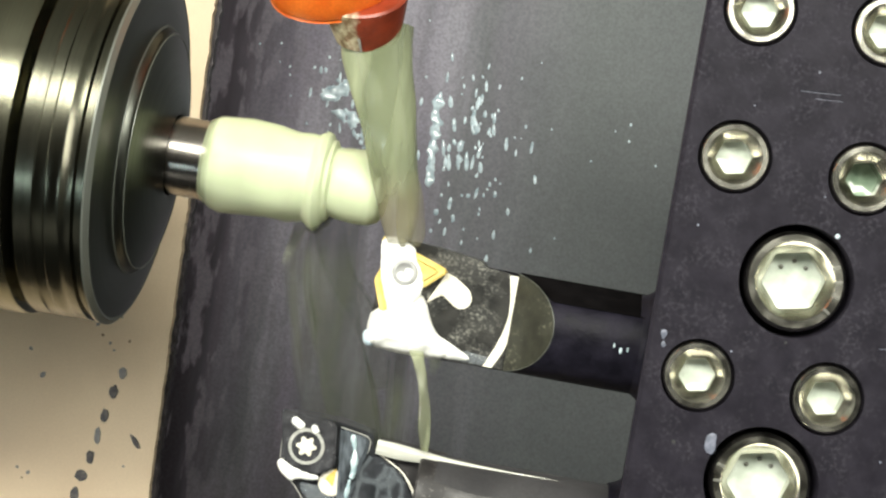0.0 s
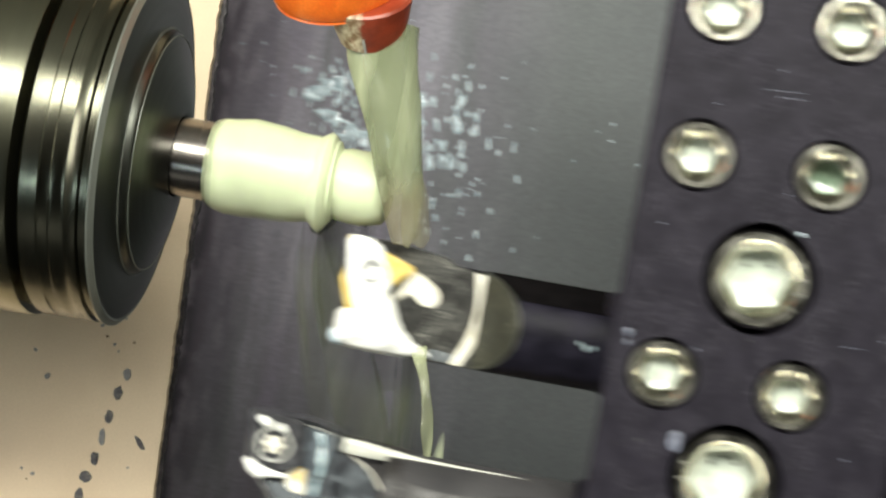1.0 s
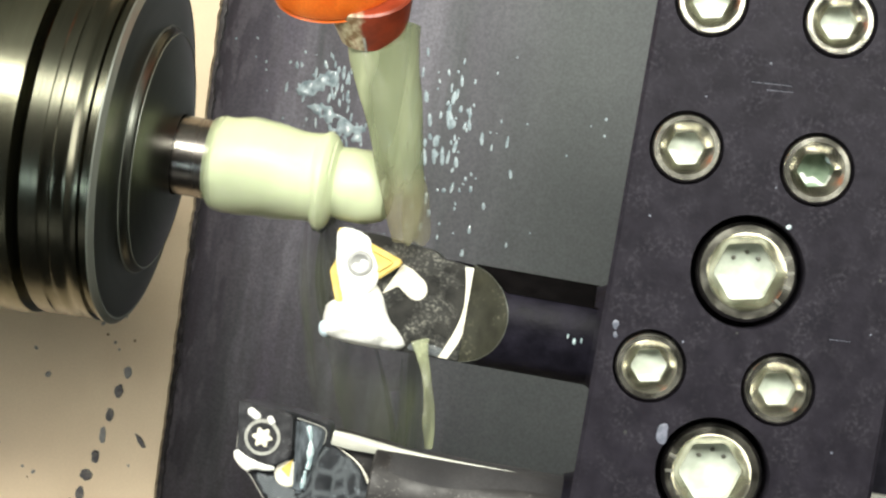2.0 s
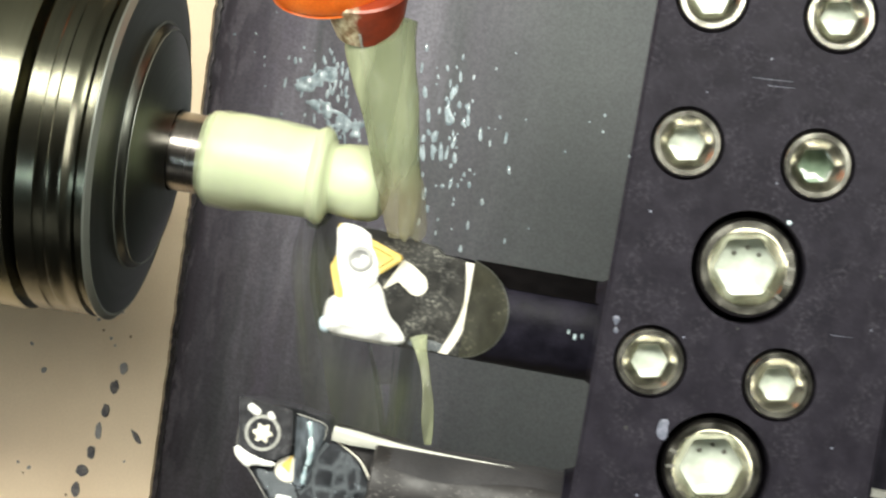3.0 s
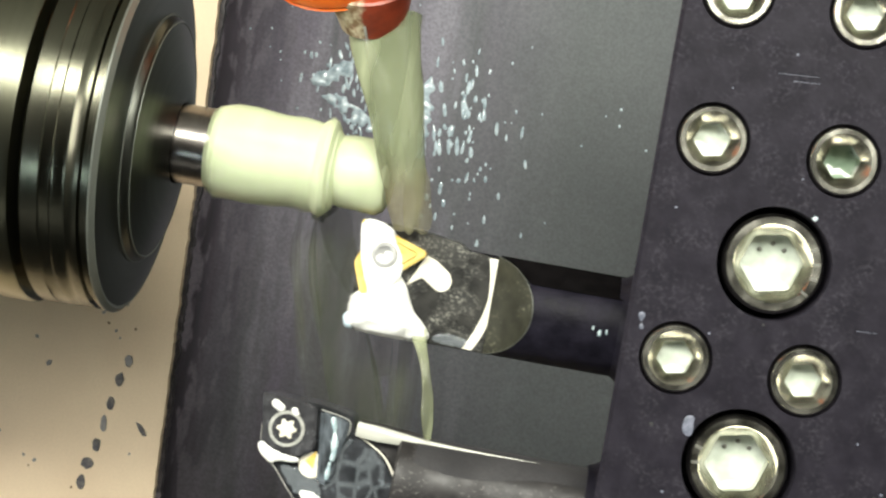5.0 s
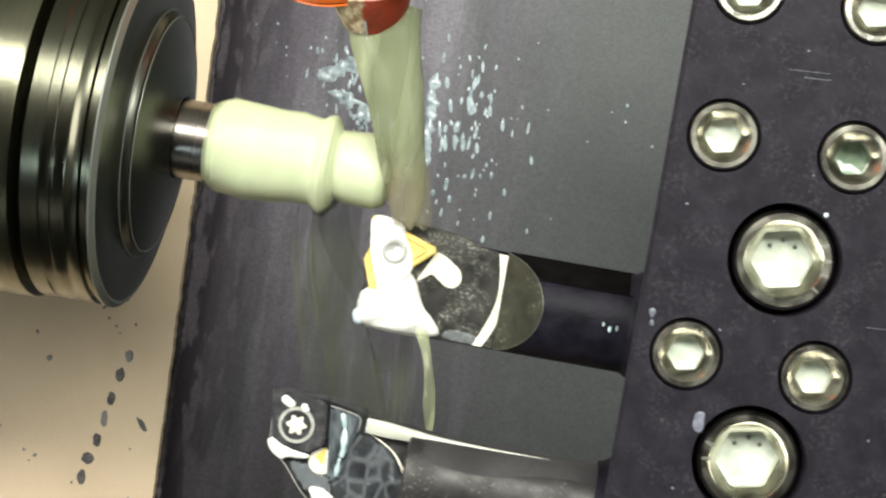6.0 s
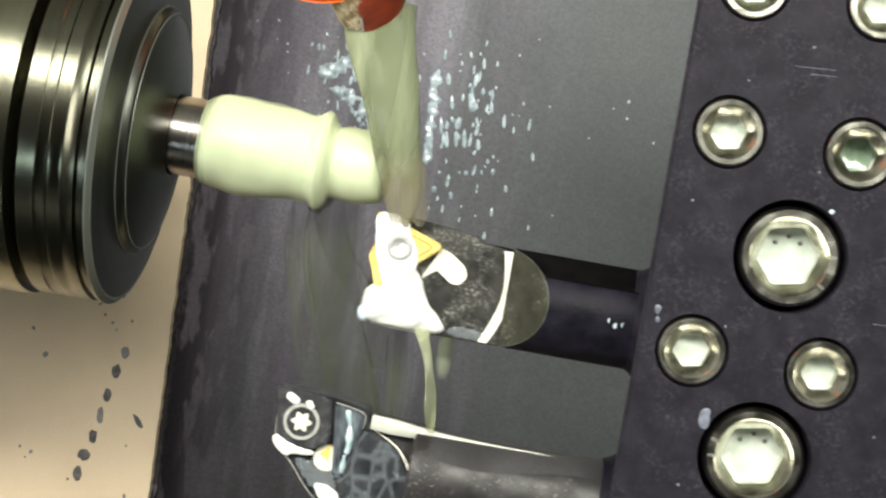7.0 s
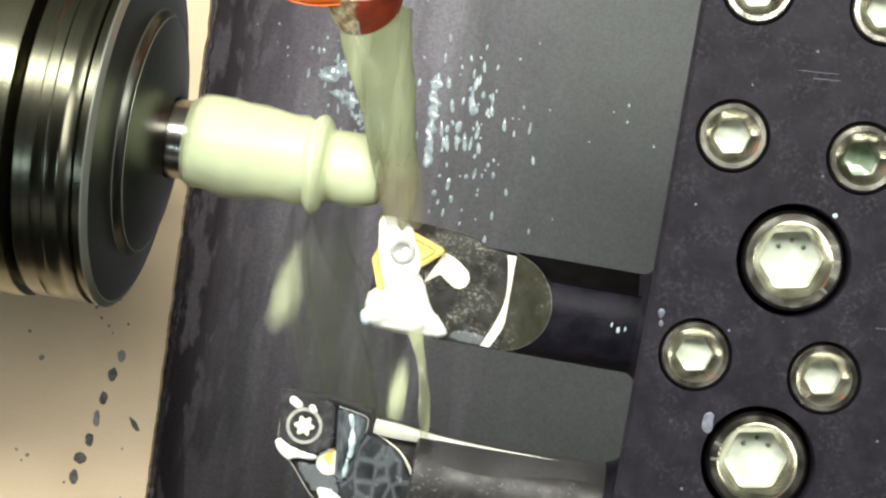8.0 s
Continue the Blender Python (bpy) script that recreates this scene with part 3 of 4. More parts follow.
def build_stream():
    jet = thing("coolant_stream")
    path = [(-20.2, -12, 43), (-19.6, -12, 38), (-18.1, -11.8, 33), (-16.3, -11.4, 28), (-14.7, -11, 23), (-13.2, -10.2, 18.5), (-12.2, -8.6, 14.5), (-11.2, -7.4, 10.5), (-10.2, -6.6, 6.0), (-9.6, -6.0, 1.5)]
    part("strand", tube(path, [6.7, 7.0, 6.5, 5.9, 5.4, 5.0, 4.7, 4.4, 3.8, 2.2], 40, 0.75, 0.12, 2.0), THIN, jet)
    for k, (dx, dy, r) in enumerate(((-2.4, -4.2, 2.0), (2.4, -4.0, 2.3))):
        near = [(x + dx * (1 - 0.06 * i), y + dy * (1 - 0.05 * i), z) for i, (x, y, z) in enumerate(path[:8])]
        part("rope", tube(near, [r * q for q in (0.9, 1.0, 0.95, 0.9, 0.85, 0.8, 0.6, 0.3)], 20, 0.5, 0.15, 3.0 + k), ROPE, jet, "pale rope of coolant within the stream")
    rng = random.Random(5)
    for k in range(2):
        ox, oy = 2.4 * (k - 0.2), rng.uniform(-1.0, 1.0)
        tail = [(-10.4 + 0.5 * ox, -7 + oy, 16), (-9.2 + 0.7 * ox, -6.6 + oy, 11), (-8.8 + ox, -6.0 + oy, 7), (-8.4 + 1.1 * ox, -5.4 + oy, 3), (-8.2 + 1.2 * ox, -5.0 + oy, rng.uniform(-1, 1.5))]
        part("tail", tube(tail, [0.8, 1.6, 1.7, 1.4, 0.4], 16, 0.4, 0.4, 5.0 + k), TAIL, jet, "thin brownish splashing sheet")
    tagged(jet, "thick stream of greenish coolant pouring from the nozzle", "coolant")
    ribbon = thing("coolant_ribbon")
    path = [(-2.2, -1.6, -18.0), (-1.0, -3.4, -21), (0.6, -5.0, -25), (2.0, -5.8, -30), (2.8, -6, -33.5), (3.4, -5.4, -38.5)]
    part("strand", tube(path, [1.8, 1.1, 0.9, 1.1, 1.2, 0.7], 20, 0.45, 0.5, 3.0), RIBBON, ribbon)
    tagged(ribbon, "thin pale ribbon of coolant falling past the tool", "coolant")
    # the veil thins out towards its sides: a core within two wider, clearer sheets
    curtain = thing("coolant_curtain")
    for k, (w, end, dx) in enumerate(((1.0, -72, 0.0), (0.68, -60, 0.8), (0.40, -30, -0.5))):
        path = [(-25 + dx, 10, 7), (-24 + dx, 11, 7 + (end - 7) * 0.2), (-20.5 + dx, 12, 7 + (end - 7) * 0.4), (-14.5 + dx, 13, 7 + (end - 7) * 0.6), (-10.6 + dx, 14, 7 + (end - 7) * 0.8), (-8.5 + dx, 14, end)]
        part("sheet", tube(path, [w * q for q in (7.0, 8.4, 8.0, 7.4, 6.4, 4.0)], 32, 0.2, 0.45, 6.0 + 3 * k), VEIL if k >= 1 else VEIL_EDGE, curtain)
    rng = random.Random(21)
    for k in range(3):
        u = k - 1.0
        path = [(-6.4 + 1.3 * u, 14, -14), (-5.4 + 1.4 * u, 14.5, -24), (-4.2 + 1.6 * u, 15, -36), (-3.4 + 1.6 * u, 15, rng.uniform(-68, -48))]
        part("wisp", tube(path, [0.9, 1.5, 1.4, 0.5], 14, 0.3, 0.6, 2.0 + k), VEIL, curtain, "thinner olive wisp")
    tagged(curtain, "thin olive veil of coolant falling behind the tools", "coolant")
    return jet, ribbon, curtain


# ---- tool block ----
SMALL = [(51.6, 56.7), (75.6, 56.7), (51.7, 28.8), (76.2, 28.8), (52.0, -12.8), (76.3, -12.9), (52.0, -54.5), (76.3, -54.5), (51.6, 84), (75.8, 84)]
LARGE = [(66.9, 7.8), (67.0, -30.7), (67.0, -69.0)]


def cap_screw(parent, x, z, y, r, hexr, marks, level=0.8, liquid=None):
    """A socket-head screw seen from its head, with a hollow hexagon holding a little coolant."""
    n = 48
    def circle(rad, yy):
        return [(x + rad * math.cos(2 * math.pi * i / n), yy, z + rad * math.sin(2 * math.pi * i / n)) for i in range(n)]
    def hexa(rad, yy, turn=0.2):
        out = []
        for i in range(n):
            a = 2 * math.pi * i / n
            k = (a - turn) % (math.pi / 3) - math.pi / 6
            q = rad * math.cos(math.pi / 6) / math.cos(k)
            out.append((x + q * math.cos(a), yy, z + q * math.sin(a)))
        return out
    bm = bmesh.new()
    rings(bm, [circle(r, y + 5), circle(r, y + 0.12 * r), circle(r * 0.985, y + 0.06 * r), circle(r * 0.93, y), circle(r * 0.79, y), circle(r * 0.74, y + 0.05 * r),
               hexa(hexr * 1.06, y + 0.30 * r), hexa(hexr, y + 0.34 * r), hexa(hexr, y + (level + 0.02) * r), hexa(hexr * 0.99, y + (level + 0.06) * r)])
    screw = part("cap_screw", bm, SCREW, parent, "zinc-plated socket head cap screw, wet")
    bm = bmesh.new()
    loops = []
    for k in range(9):
        s = 1 - k / 9.0
        loops.append([(x + (px - x) * s, y + level * r + 0.16 * hexr * (1 - s * s), z + (pz - z) * s) for px, _, pz in hexa(hexr * 1.0, 0)])
    rings(bm, loops, True, False, True)
    part("coolant_pool", bm, liquid or SOCKET, screw, "glossy coolant in the hexagon")
    for bx, bz in (((-0.36, 0.38), (0.02, 0.62), (0.40, 0.46)) if marks else ()):
        part("bubble", film([(x + bx * hexr, z + bz * hexr, x + bx * hexr + 0.05, z + bz * hexr, 0.45)], y + (level + 0.04) * r, 0.45, 0.12, 0.1), MARK, screw)
    for a in marks:
        bm = slab(rect(-0.28, 0.28, -0.75, 0.75), -0.08, 0.1, 0.05, 1)
        bmesh.ops.rotate(bm, cent=(0, 0, 0), matrix=Matrix.Rotation(-a + math.pi / 2, 3, "Y"), verts=bm.verts)
        bmesh.ops.translate(bm, vec=(x + 0.845 * r * math.cos(a), y, z + 0.845 * r * math.sin(a)), verts=bm.verts)
        part("stamp", bm, MARK, screw)
    return screw


def build_block():
    block = thing("tool_block")
    y0, y1 = -21.0, 13.0
    bm = bmesh.new()
    loops = [[bm.verts.new((x, y0, z)) for x, z in rect(42.4, 96, -110, 110)]]
    holes = []
    for x, z in SMALL:
        holes.append((x, z, 7.0))
    for x, z in LARGE:
        holes.append((x, z, 10.75))
    ringsv = []
    for x, z, r in holes:
        ringsv.append([bm.verts.new((px, y0, pz)) for px, pz in disc_points(x, z, r, 40)])
    edges = []
    for loop in loops + ringsv:
        for a, b in zip(loop, loop[1:] + loop[:1]):
            edges.append(bm.edges.new((a, b)))
    bmesh.ops.triangle_fill(bm, edges=edges, use_beauty=True, normal=(0, -1, 0))
    for ring, (x, z, r) in zip(ringsv, holes):
        prev = ring
        for rr, yy in ((r - 0.12, y0 + 0.25), (r - 0.12, y0 + 15)):
            nxt = [bm.verts.new((px, yy, pz)) for px, pz in disc_points(x, z, rr, 40)]
            for i in range(40):
                j = (i + 1) % 40
                bm.faces.new((prev[i], prev[j], nxt[j], nxt[i]))
            prev = nxt
        bm.faces.new(prev)
    prev = loops[0]
    for off, yy in ((0.8, y0 + 0.8), (-1.3, y1)):
        nxt = [bm.verts.new((x, yy, z)) for x, z in rect(42.4 - off, 96 + off, -110 - off, 110 + off)]
        for i in range(4):
            j = (i + 1) % 4
            bm.faces.new((prev[i], prev[j], nxt[j], nxt[i]))
        prev = nxt
    bm.faces.new(prev)
    bmesh.ops.recalc_face_normals(bm, faces=bm.faces)
    part("body", bm, BLOCK, block, "", True)
    levels = (0.75, 0.85, 0.80, 1.05, 0.75, 0.85, 0.8, 0.9, 0.8, 0.8)
    for (x, z), level in zip(SMALL, levels):
        cap_screw(block, x, z, y0 - 0.4, 6.5, 3.5, (), level, GREEN_POOL if level > 1 else None)
    for k, (x, z) in enumerate(LARGE):
        cap_screw(block, x, z, y0 + 0.6, 9.45, 6.1, [radians(a) for a in ((-35, -12, 8, 28) if k == 0 else (165, 186))], 0.72)
    # sleeve bosses where the bars enter
    for z in (-10.2, -48.4):
        bm = turned([(40.4, 9.8), (41.4, 10.1), (42.5, 10.8), (43.6, 12.0)], 48)
        bmesh.ops.translate(bm, vec=(0, 0, z), verts=bm.verts)
        part("bush", bm, BAR, block, "black flared bush round the bar")
    for x, z, a, b in ((56.6, -25.2, 0.9, 1.5), (44.6, -7.0, 0.6, 0.9)):
        part("coolant_spot", film([(x, z - b, x, z + b, a)], y0, 0.10, 0.12, 2.8, x), SPOT, block, "dried coolant spot")
    for sx, sz, n in ((61.5, 42.9, 7.5), (64.5, 41.9, 5.0), (84.0, -2.0, 4.0)):
        part("scratch", slab([(sx, sz), (sx + n, sz + 0.06 * n), (sx + n, sz + 0.06 * n + 0.06), (sx, sz + 0.09)], y0 - 0.02, y0 + 0.1, 0.0), SPOT, block)
    rng = random.Random(8)
    for i in range(26):
        sx, sz, n = rng.uniform(44, 94), rng.uniform(-55, 58), rng.uniform(0.15, 0.4)
        if all(math.hypot(sx - hx, sz - hz) > hr + 0.6 for hx, hz, hr in holes):
            part("dimple", slab(disc_points(sx, sz, n, 8), y0 - 0.02, y0 + 0.1, 0.0), RUBBER if i % 2 else SPOT, block)
    part("bead", film([(72.9, 17.3, 73.0, 17.4, 0.45)], y0, 0.4, 0.12, 0.0), DROPLET, block)
    part("carrier", slab(rect(97.6, 330, -105, 105), 4, 40, 1.0), BAR, block, "black carrier behind the block")
    part("clip", slab(rect(99.5, 118, -33.2, -31.6), 1.0, 4.2, 0.3), PALE, block, "pale metal strip")
    tagged(block, "black oxide tool block with rows of socket screws", "tool block")
    return block


# ---- threading bar ----
def round_bar(x0, x1, z, r):
    bm = turned([(x0, r - 0.4), (x0 + 0.4, r), (x1, r)], 64)
    bmesh.ops.translate(bm, vec=(0, 0, z), verts=bm.verts)
    return bm


def half_bar(x0, x1, z, r, y_cut, top=0.0):
    """The rear part of a round bar, milled flat at y_cut towards the viewer."""
    bm = bmesh.new()
    loops = []
    a0 = math.acos(max(-1, min(1, -y_cut / r)))
    for x in (x0, x1):
        loop = []
        for i in range(33):
            a = a0 + (2 * math.pi - 2 * a0) * i / 32
            loop.append((x, -r * math.cos(a), z + r * math.sin(a)))
        loops.append(loop)
    rings(bm, loops, True, True, True)
    return bm


def build_threading_bar():
    bar = thing("threading_bar")
    zc, r = -10.2, 10.0
    n = 72
    first, middle, last, front = [], [], [], []
    for i in range(n):
        a = 2 * math.pi * i / n
        y, z = -r * math.cos(a), zc + r * math.sin(a)
        x = 14.7 + max(0.0, -y - 0.9) * 9.5 / 9.1 if y < -0.9 else 12.0
        first.append((x, y, z))
        if y < -0.9:
            front.append((x, y, z))
        if 34 < math.degrees(a) < 96:  # a flat is milled along the top of the shank
            q = (math.degrees(a) - 34) / 62
            y, z = -8.29 + q * 9.33, zc + 5.59 + q * 4.35
        middle.append((max(x, 14.7) + 0.8, y, z))
        last.append((46, y, z))
    bm = bmesh.new()
    rings(bm, [first, middle, last], True, False, True)
    part("shank", bm, BAR, bar)
    # Strip laid on the top flat, the dark it mirrors painted in.
    bm = bmesh.new()
    rings(bm, [[(x, -8.25, zc + 5.70), (x1, 0.95, zc + 9.99)] for x, x1 in ((23.2, 15.8), (30, 26), (38, 37), (45.9, 45.9))], False)
    bmesh.ops.solidify(bm, geom=list(bm.faces), thickness=0.1)
    part("top_flat", bm, MATT, bar, "matt strip on the top flat, dark reflection put into its colour")
    # the milled flat runs out in a slanting oval
    half = len(front) // 2
    front = front[half + 1:] + front[:half + 1]
    bm = bmesh.new()
    bm.faces.new([bm.verts.new(p) for p in front])
    bmesh.ops.recalc_face_normals(bm, faces=bm.faces)
    part("run_out", bm, RUN_OUT, bar, "oval run-out of the flat, olive reflection put into its tint")
    rim = [(x - 0.1, y - 0.05, z) for x, y, z in front]
    part("rim", tube(rim, [0.07] * len(rim), 6), NOSE_EDGE, bar, "thin bright rim")
    part("half_shank", half_bar(-4, 13, zc, r, -0.4), BAR, bar)
    # flat head plate
    out = [(-12.6, -18.6), (-11.6, -19.9), (0, -20.1), (15.6, -20.1), (15.6, -0.6), (9.0, -0.3), (7.6, 0.9),
           (0.5, 1.9), (-5, 2.4), (-10.6, 2.2), (-12.0, -1.0)]
    part("head", slab(out, -0.9, 7.5, 0.25), FLAT, bar, "scratched dark milled flat")
    # curved step across the flat, the light it catches painted cream
    bm = bmesh.new()
    loops = []
    for k in range(15):
        s = k / 14
        x = 12.3 + 10.4 * s - 8.0 * s * s
        z = -19.9 + 18.9 * s
        w = 0.95 + 0.1 * math.sin(9 * s)
        loops.append([(x - w, -0.92, z), (x - w + 0.1, -1.02, z), (x + w - 0.1, -1.22, z), (x + w, -0.92, z)])
    rings(bm, loops, False)
    part("milled_step", bm, BRIGHT, bar, "curved cutter mark, caught light put into its cream colour")
    # pocket relief next to the insert, its glare painted near white
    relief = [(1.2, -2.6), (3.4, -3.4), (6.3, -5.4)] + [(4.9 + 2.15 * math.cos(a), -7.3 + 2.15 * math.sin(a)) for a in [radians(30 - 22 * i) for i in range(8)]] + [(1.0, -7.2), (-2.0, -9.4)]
    part("pocket_relief", slab(relief[::-1], -1.3, -0.5, 0.2), BRIGHT, bar, "milled pocket relief, glare put into its pale colour")
    tri = [(-12.9, 2.9), (1.9, -2.2), (-9.9, -12.5)]
    cx, cz = -6.97, -3.93
    def shrunk(k):
        pts = []
        for i in range(3):
            a, b, c = Vector(tri[i - 1]), Vector(tri[i]), Vector(tri[(i + 1) % 3])
            for p in (b + (a - b) * 0.05, b + (c - b) * 0.05):
                pts.append((cx + (p.x - cx) * k, cz + (p.y - cz) * k))
        return pts
    insert = part("insert", slab(shrunk(1.0), -3.6, -0.6, 0.35), GOLD, bar, "gold-coated triangular threading insert")
    part("chip_breaker", slab(shrunk(0.78), -3.85, -3.4, 0.25), GOLD, insert)
    bm = bmesh.new()
    rings(bm, [[(px, y, pz) for px, pz in disc_points(cx, cz, rr, 36)] for rr, y in ((2.6, -3.5), (2.6, -4.5), (2.4, -4.75), (1.9, -4.8), (1.6, -4.6), (0.8, -4.5))], True, False, True)
    part("clamp_screw", bm, DULL, insert, "clamp screw of the insert")
    part("shim", slab([(-11.9, -3.2), (-9.2, -12.4), (-10.6, -13.0), (-13.0, -6.5)], -2.4, -0.6, 0.2), GOLD, bar, "gold shim beside the insert")
    # Small pale beads drawn for the specular spots on the shank.
    for bx, bz, br in ((36.2, -10.6, 0.22), (37.6, -11.4, 0.34), (38.9, -11.0, 0.26)):
        part("bead", film([(bx, bz - 0.3, bx, bz + 0.3, br)], -math.sqrt(100 - (bz + 10.2) ** 2) + 0.1, 0.4, 0.1, 0.3, bx), GLINT, bar)
    part("reflection_haze", pool([(4, -19.6), (13, -19.7), (14.6, -18.6), (9, -17.6), (6, -17.8)], -0.92, 0.14, 0.8, 0.2, 0.4, 2.0), HAZE, bar, "thin coolant, bluish reflection put into its colour")
    tagged(bar, "black threading bar with a gold triangular insert", "cutting tool")
    puddle = thing("coolant_puddle")
    low = [(-12.6, -13.8), (-12.5, -18.6), (-11.0, -19.8), (-1.8, -20.0), (3.6, -19.8), (4.6, -18.6), (2.8, -16.4), (0.4, -14.4), (-0.9, -11.8), (-2.2, -8.6), (-4.6, -7.2), (-8.0, -8.2), (-9.3, -11.6), (-11.6, -12.2)]
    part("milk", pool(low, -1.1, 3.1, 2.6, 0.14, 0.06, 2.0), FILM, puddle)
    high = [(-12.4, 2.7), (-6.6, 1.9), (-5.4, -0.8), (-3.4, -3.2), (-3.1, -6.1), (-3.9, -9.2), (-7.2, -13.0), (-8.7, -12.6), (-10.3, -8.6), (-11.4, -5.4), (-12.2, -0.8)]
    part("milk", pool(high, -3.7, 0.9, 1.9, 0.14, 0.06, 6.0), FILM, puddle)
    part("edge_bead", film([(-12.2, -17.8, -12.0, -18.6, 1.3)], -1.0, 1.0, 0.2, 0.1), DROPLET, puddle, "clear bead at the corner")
    tagged(puddle, "coolant flooding over the insert, glare whitened into its colour", "coolant")
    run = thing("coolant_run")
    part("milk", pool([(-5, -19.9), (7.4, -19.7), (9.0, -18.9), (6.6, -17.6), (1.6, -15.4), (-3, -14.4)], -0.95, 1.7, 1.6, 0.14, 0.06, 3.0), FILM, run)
    tagged(run, "coolant running along the lower edge of the flat, glare whitened into its colour", "coolant")
    return bar, puddle, run


# ---- second bar ----
def build_turning_bar():
    bar = thing("turning_bar")
    zc, r = -48.6, 9.4
    part("shank", round_bar(2.5, 46, zc, r), BROWN_BAR, bar, "worn brownish steel shank")
    # Thin shell over the shank's top, tinted with the grey it reflects.
    bm = bmesh.new()
    loops = []
    for k in range(12):
        x = 6 + 34.5 * k / 11
        loops.append([(x, -(r + 0.08) * math.cos(radians(a)), zc + (r + 0.08) * math.sin(radians(a))) for a in np.linspace(34 - 8 * math.sin(k * 0.5), 100, 9)])
    rings(bm, loops, False)
    part("top_flat", bm, BAR_TOP, bar, "smooth dark wet upper side, plate-grey reflection put into its colour")
    head = [(-26.0, -36.0), (-25.4, -47.0), (-21.7, -50.6), (-17.5, -55.5), (-12, -60), (4, -60), (4.2, -52), (2.6, -48.4), (-0.5, -44.2), (-3.2, -42.4), (-6.4, -41.0), (-7.4, -40.0), (-7.8, -37.5), (-15, -36.2)]
    part("head", slab(head, -0.6, 8.0, 0.3), DARK_FLAT, bar, "worn dark head with water stains")
    line = [(-6.6, -0.8, -40.9), (-3.2, -0.9, -42.5), (-0.4, -0.9, -44.3), (2.0, -0.9, -47.4), (3.4, -0.9, -50.4), (4.2, -0.9, -54)]
    part("shoulder_edge", tube(line, [0.12, 0.16, 0.2, 0.32, 0.22, 0.12], 8), BRIGHT, bar, "bright worn shoulder edge")
    for line, r0 in (([(-25.9, -0.7, -37.5), (-25.5, -0.8, -46.9), (-21.8, -0.8, -50.6), (-17.6, -0.8, -55.5), (-12.2, -0.8, -59.9)], 0.11),
                     ([(-14.4, -1.9, -37.0), (-8.8, -1.9, -38.0), (-8.1, -1.6, -39.8), (-8.4, -1.0, -41.4)], 0.13)):
        part("worn_edge", tube(line, [r0] * len(line), 6), PALE, bar, "thin bright worn edge")
    neck = [(-7.0, -38.3), (-6.2, -41.0), (-3, -42.6), (-0.2, -44.4), (2.4, -48.2), (8, -48.6), (8, -39.4), (0, -38.6)]
    part("neck", slab(neck, -0.4, 5.0, 0.5), BROWN_BAR, bar, "worn brownish neck")
    # Tapering strip drawn where the upper edge shows its highlight.
    strip = [(-6.6, -1.6, -39.5), (-3.0, -2.2, -39.7), (3.0, -3.0, -39.9), (10, -3.2, -40.0), (20, -3.2, -39.9), (26, -3.1, -39.8), (33, -2.9, -39.7)]
    part("wet_edge", tube(strip, [1.55, 1.6, 1.25, 0.85, 0.45, 0.26, 0.06], 14, 0.5, 0.2, 3.0), WET, bar, "pale strip for the highlight on the wet upper edge")
    part("water_web", pool([(-12.4, -42.5), (-8.6, -41.6), (-4.6, -42.6), (-0.8, -44.8), (2.0, -48.6), (3.2, -54), (0, -59), (-11, -59)], -0.62, 0.12, 1.5, 0.25, 0.4, 3.0), WEB, bar, "bluish web of water")
    rh = [(-26.8, -35.3), (-15.2, -36.6), (-14.3, -45.2), (-17.2, -47.2), (-20.6, -47.4), (-25.0, -45.6)]
    insert = part("insert", slab(rh[::-1], -3.0, -0.4, 0.4), CARBIDE, bar, "dark rhombic carbide insert")
    for rr, y, mat, nm in ((3.75, -3.15, PALE, "seat_ring"), (3.1, -3.2, CARBIDE, "screw_seat")):
        bm = bmesh.new()
        rings(bm, [[(px, yy, pz) for px, pz in disc_points(-20.6, -41.9, q, 40)] for q, yy in ((rr, y + 0.3), (rr - 0.1, y), (rr - 0.75, y - 0.04), (rr - 0.85, y + 0.25))], True, False, True)
        part(nm, bm, mat, insert)
    star = []
    for i in range(36):
        a = 2 * math.pi * i / 36
        q = 1.75 + 0.42 * math.cos(6 * a)
        star.append((-20.6 + q * math.cos(a), -41.9 + q * math.sin(a)))
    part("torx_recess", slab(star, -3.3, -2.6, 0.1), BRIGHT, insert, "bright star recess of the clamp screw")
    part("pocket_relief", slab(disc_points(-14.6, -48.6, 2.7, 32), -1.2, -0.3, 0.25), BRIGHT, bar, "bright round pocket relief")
    part("relief_tip", slab([(-16.0, -47.8), (-14.0, -45.4), (-14.2, -49.2)], -1.5, -0.9, 0.1), GOLD, bar, "small gold corner")
    part("step", slab([(-14.6, -36.9), (-8.6, -37.9), (-8.0, -39.8), (-9.2, -44), (-10.6, -52), (-13.0, -52), (-13.6, -46)], -2.0, -0.4, 0.7), WET_RIB, bar, "raised wet rib, blue-grey sheen mottled into its colour")
    # The rib's glint, drawn as a pale raised streak.
    part("glint_marks", film([(-11.6, -38.6, -10.6, -43, 0.55), (-10.6, -43, -10.6, -46.5, 0.6), (-11, -47.5, -11.2, -50.5, 0.5)], -2.0, 0.5, 0.12, 1.7, 4.0), GLINT, bar)
    tagged(bar, "dark turning bar with a rhombic insert and star screw", "cutting tool")
    wet = thing("coolant_patch")
    part("milk", pool([(-26.2, -45.6), (-25.6, -47.6), (-22.6, -49.8), (-21.6, -48.6), (-17.4, -48.6), (-17.0, -47.4), (-22.0, -46.6), (-24.6, -45.2)], -2.2, 0.8, 0.6, 0.2, 0.3, 1.0), FILM, wet)
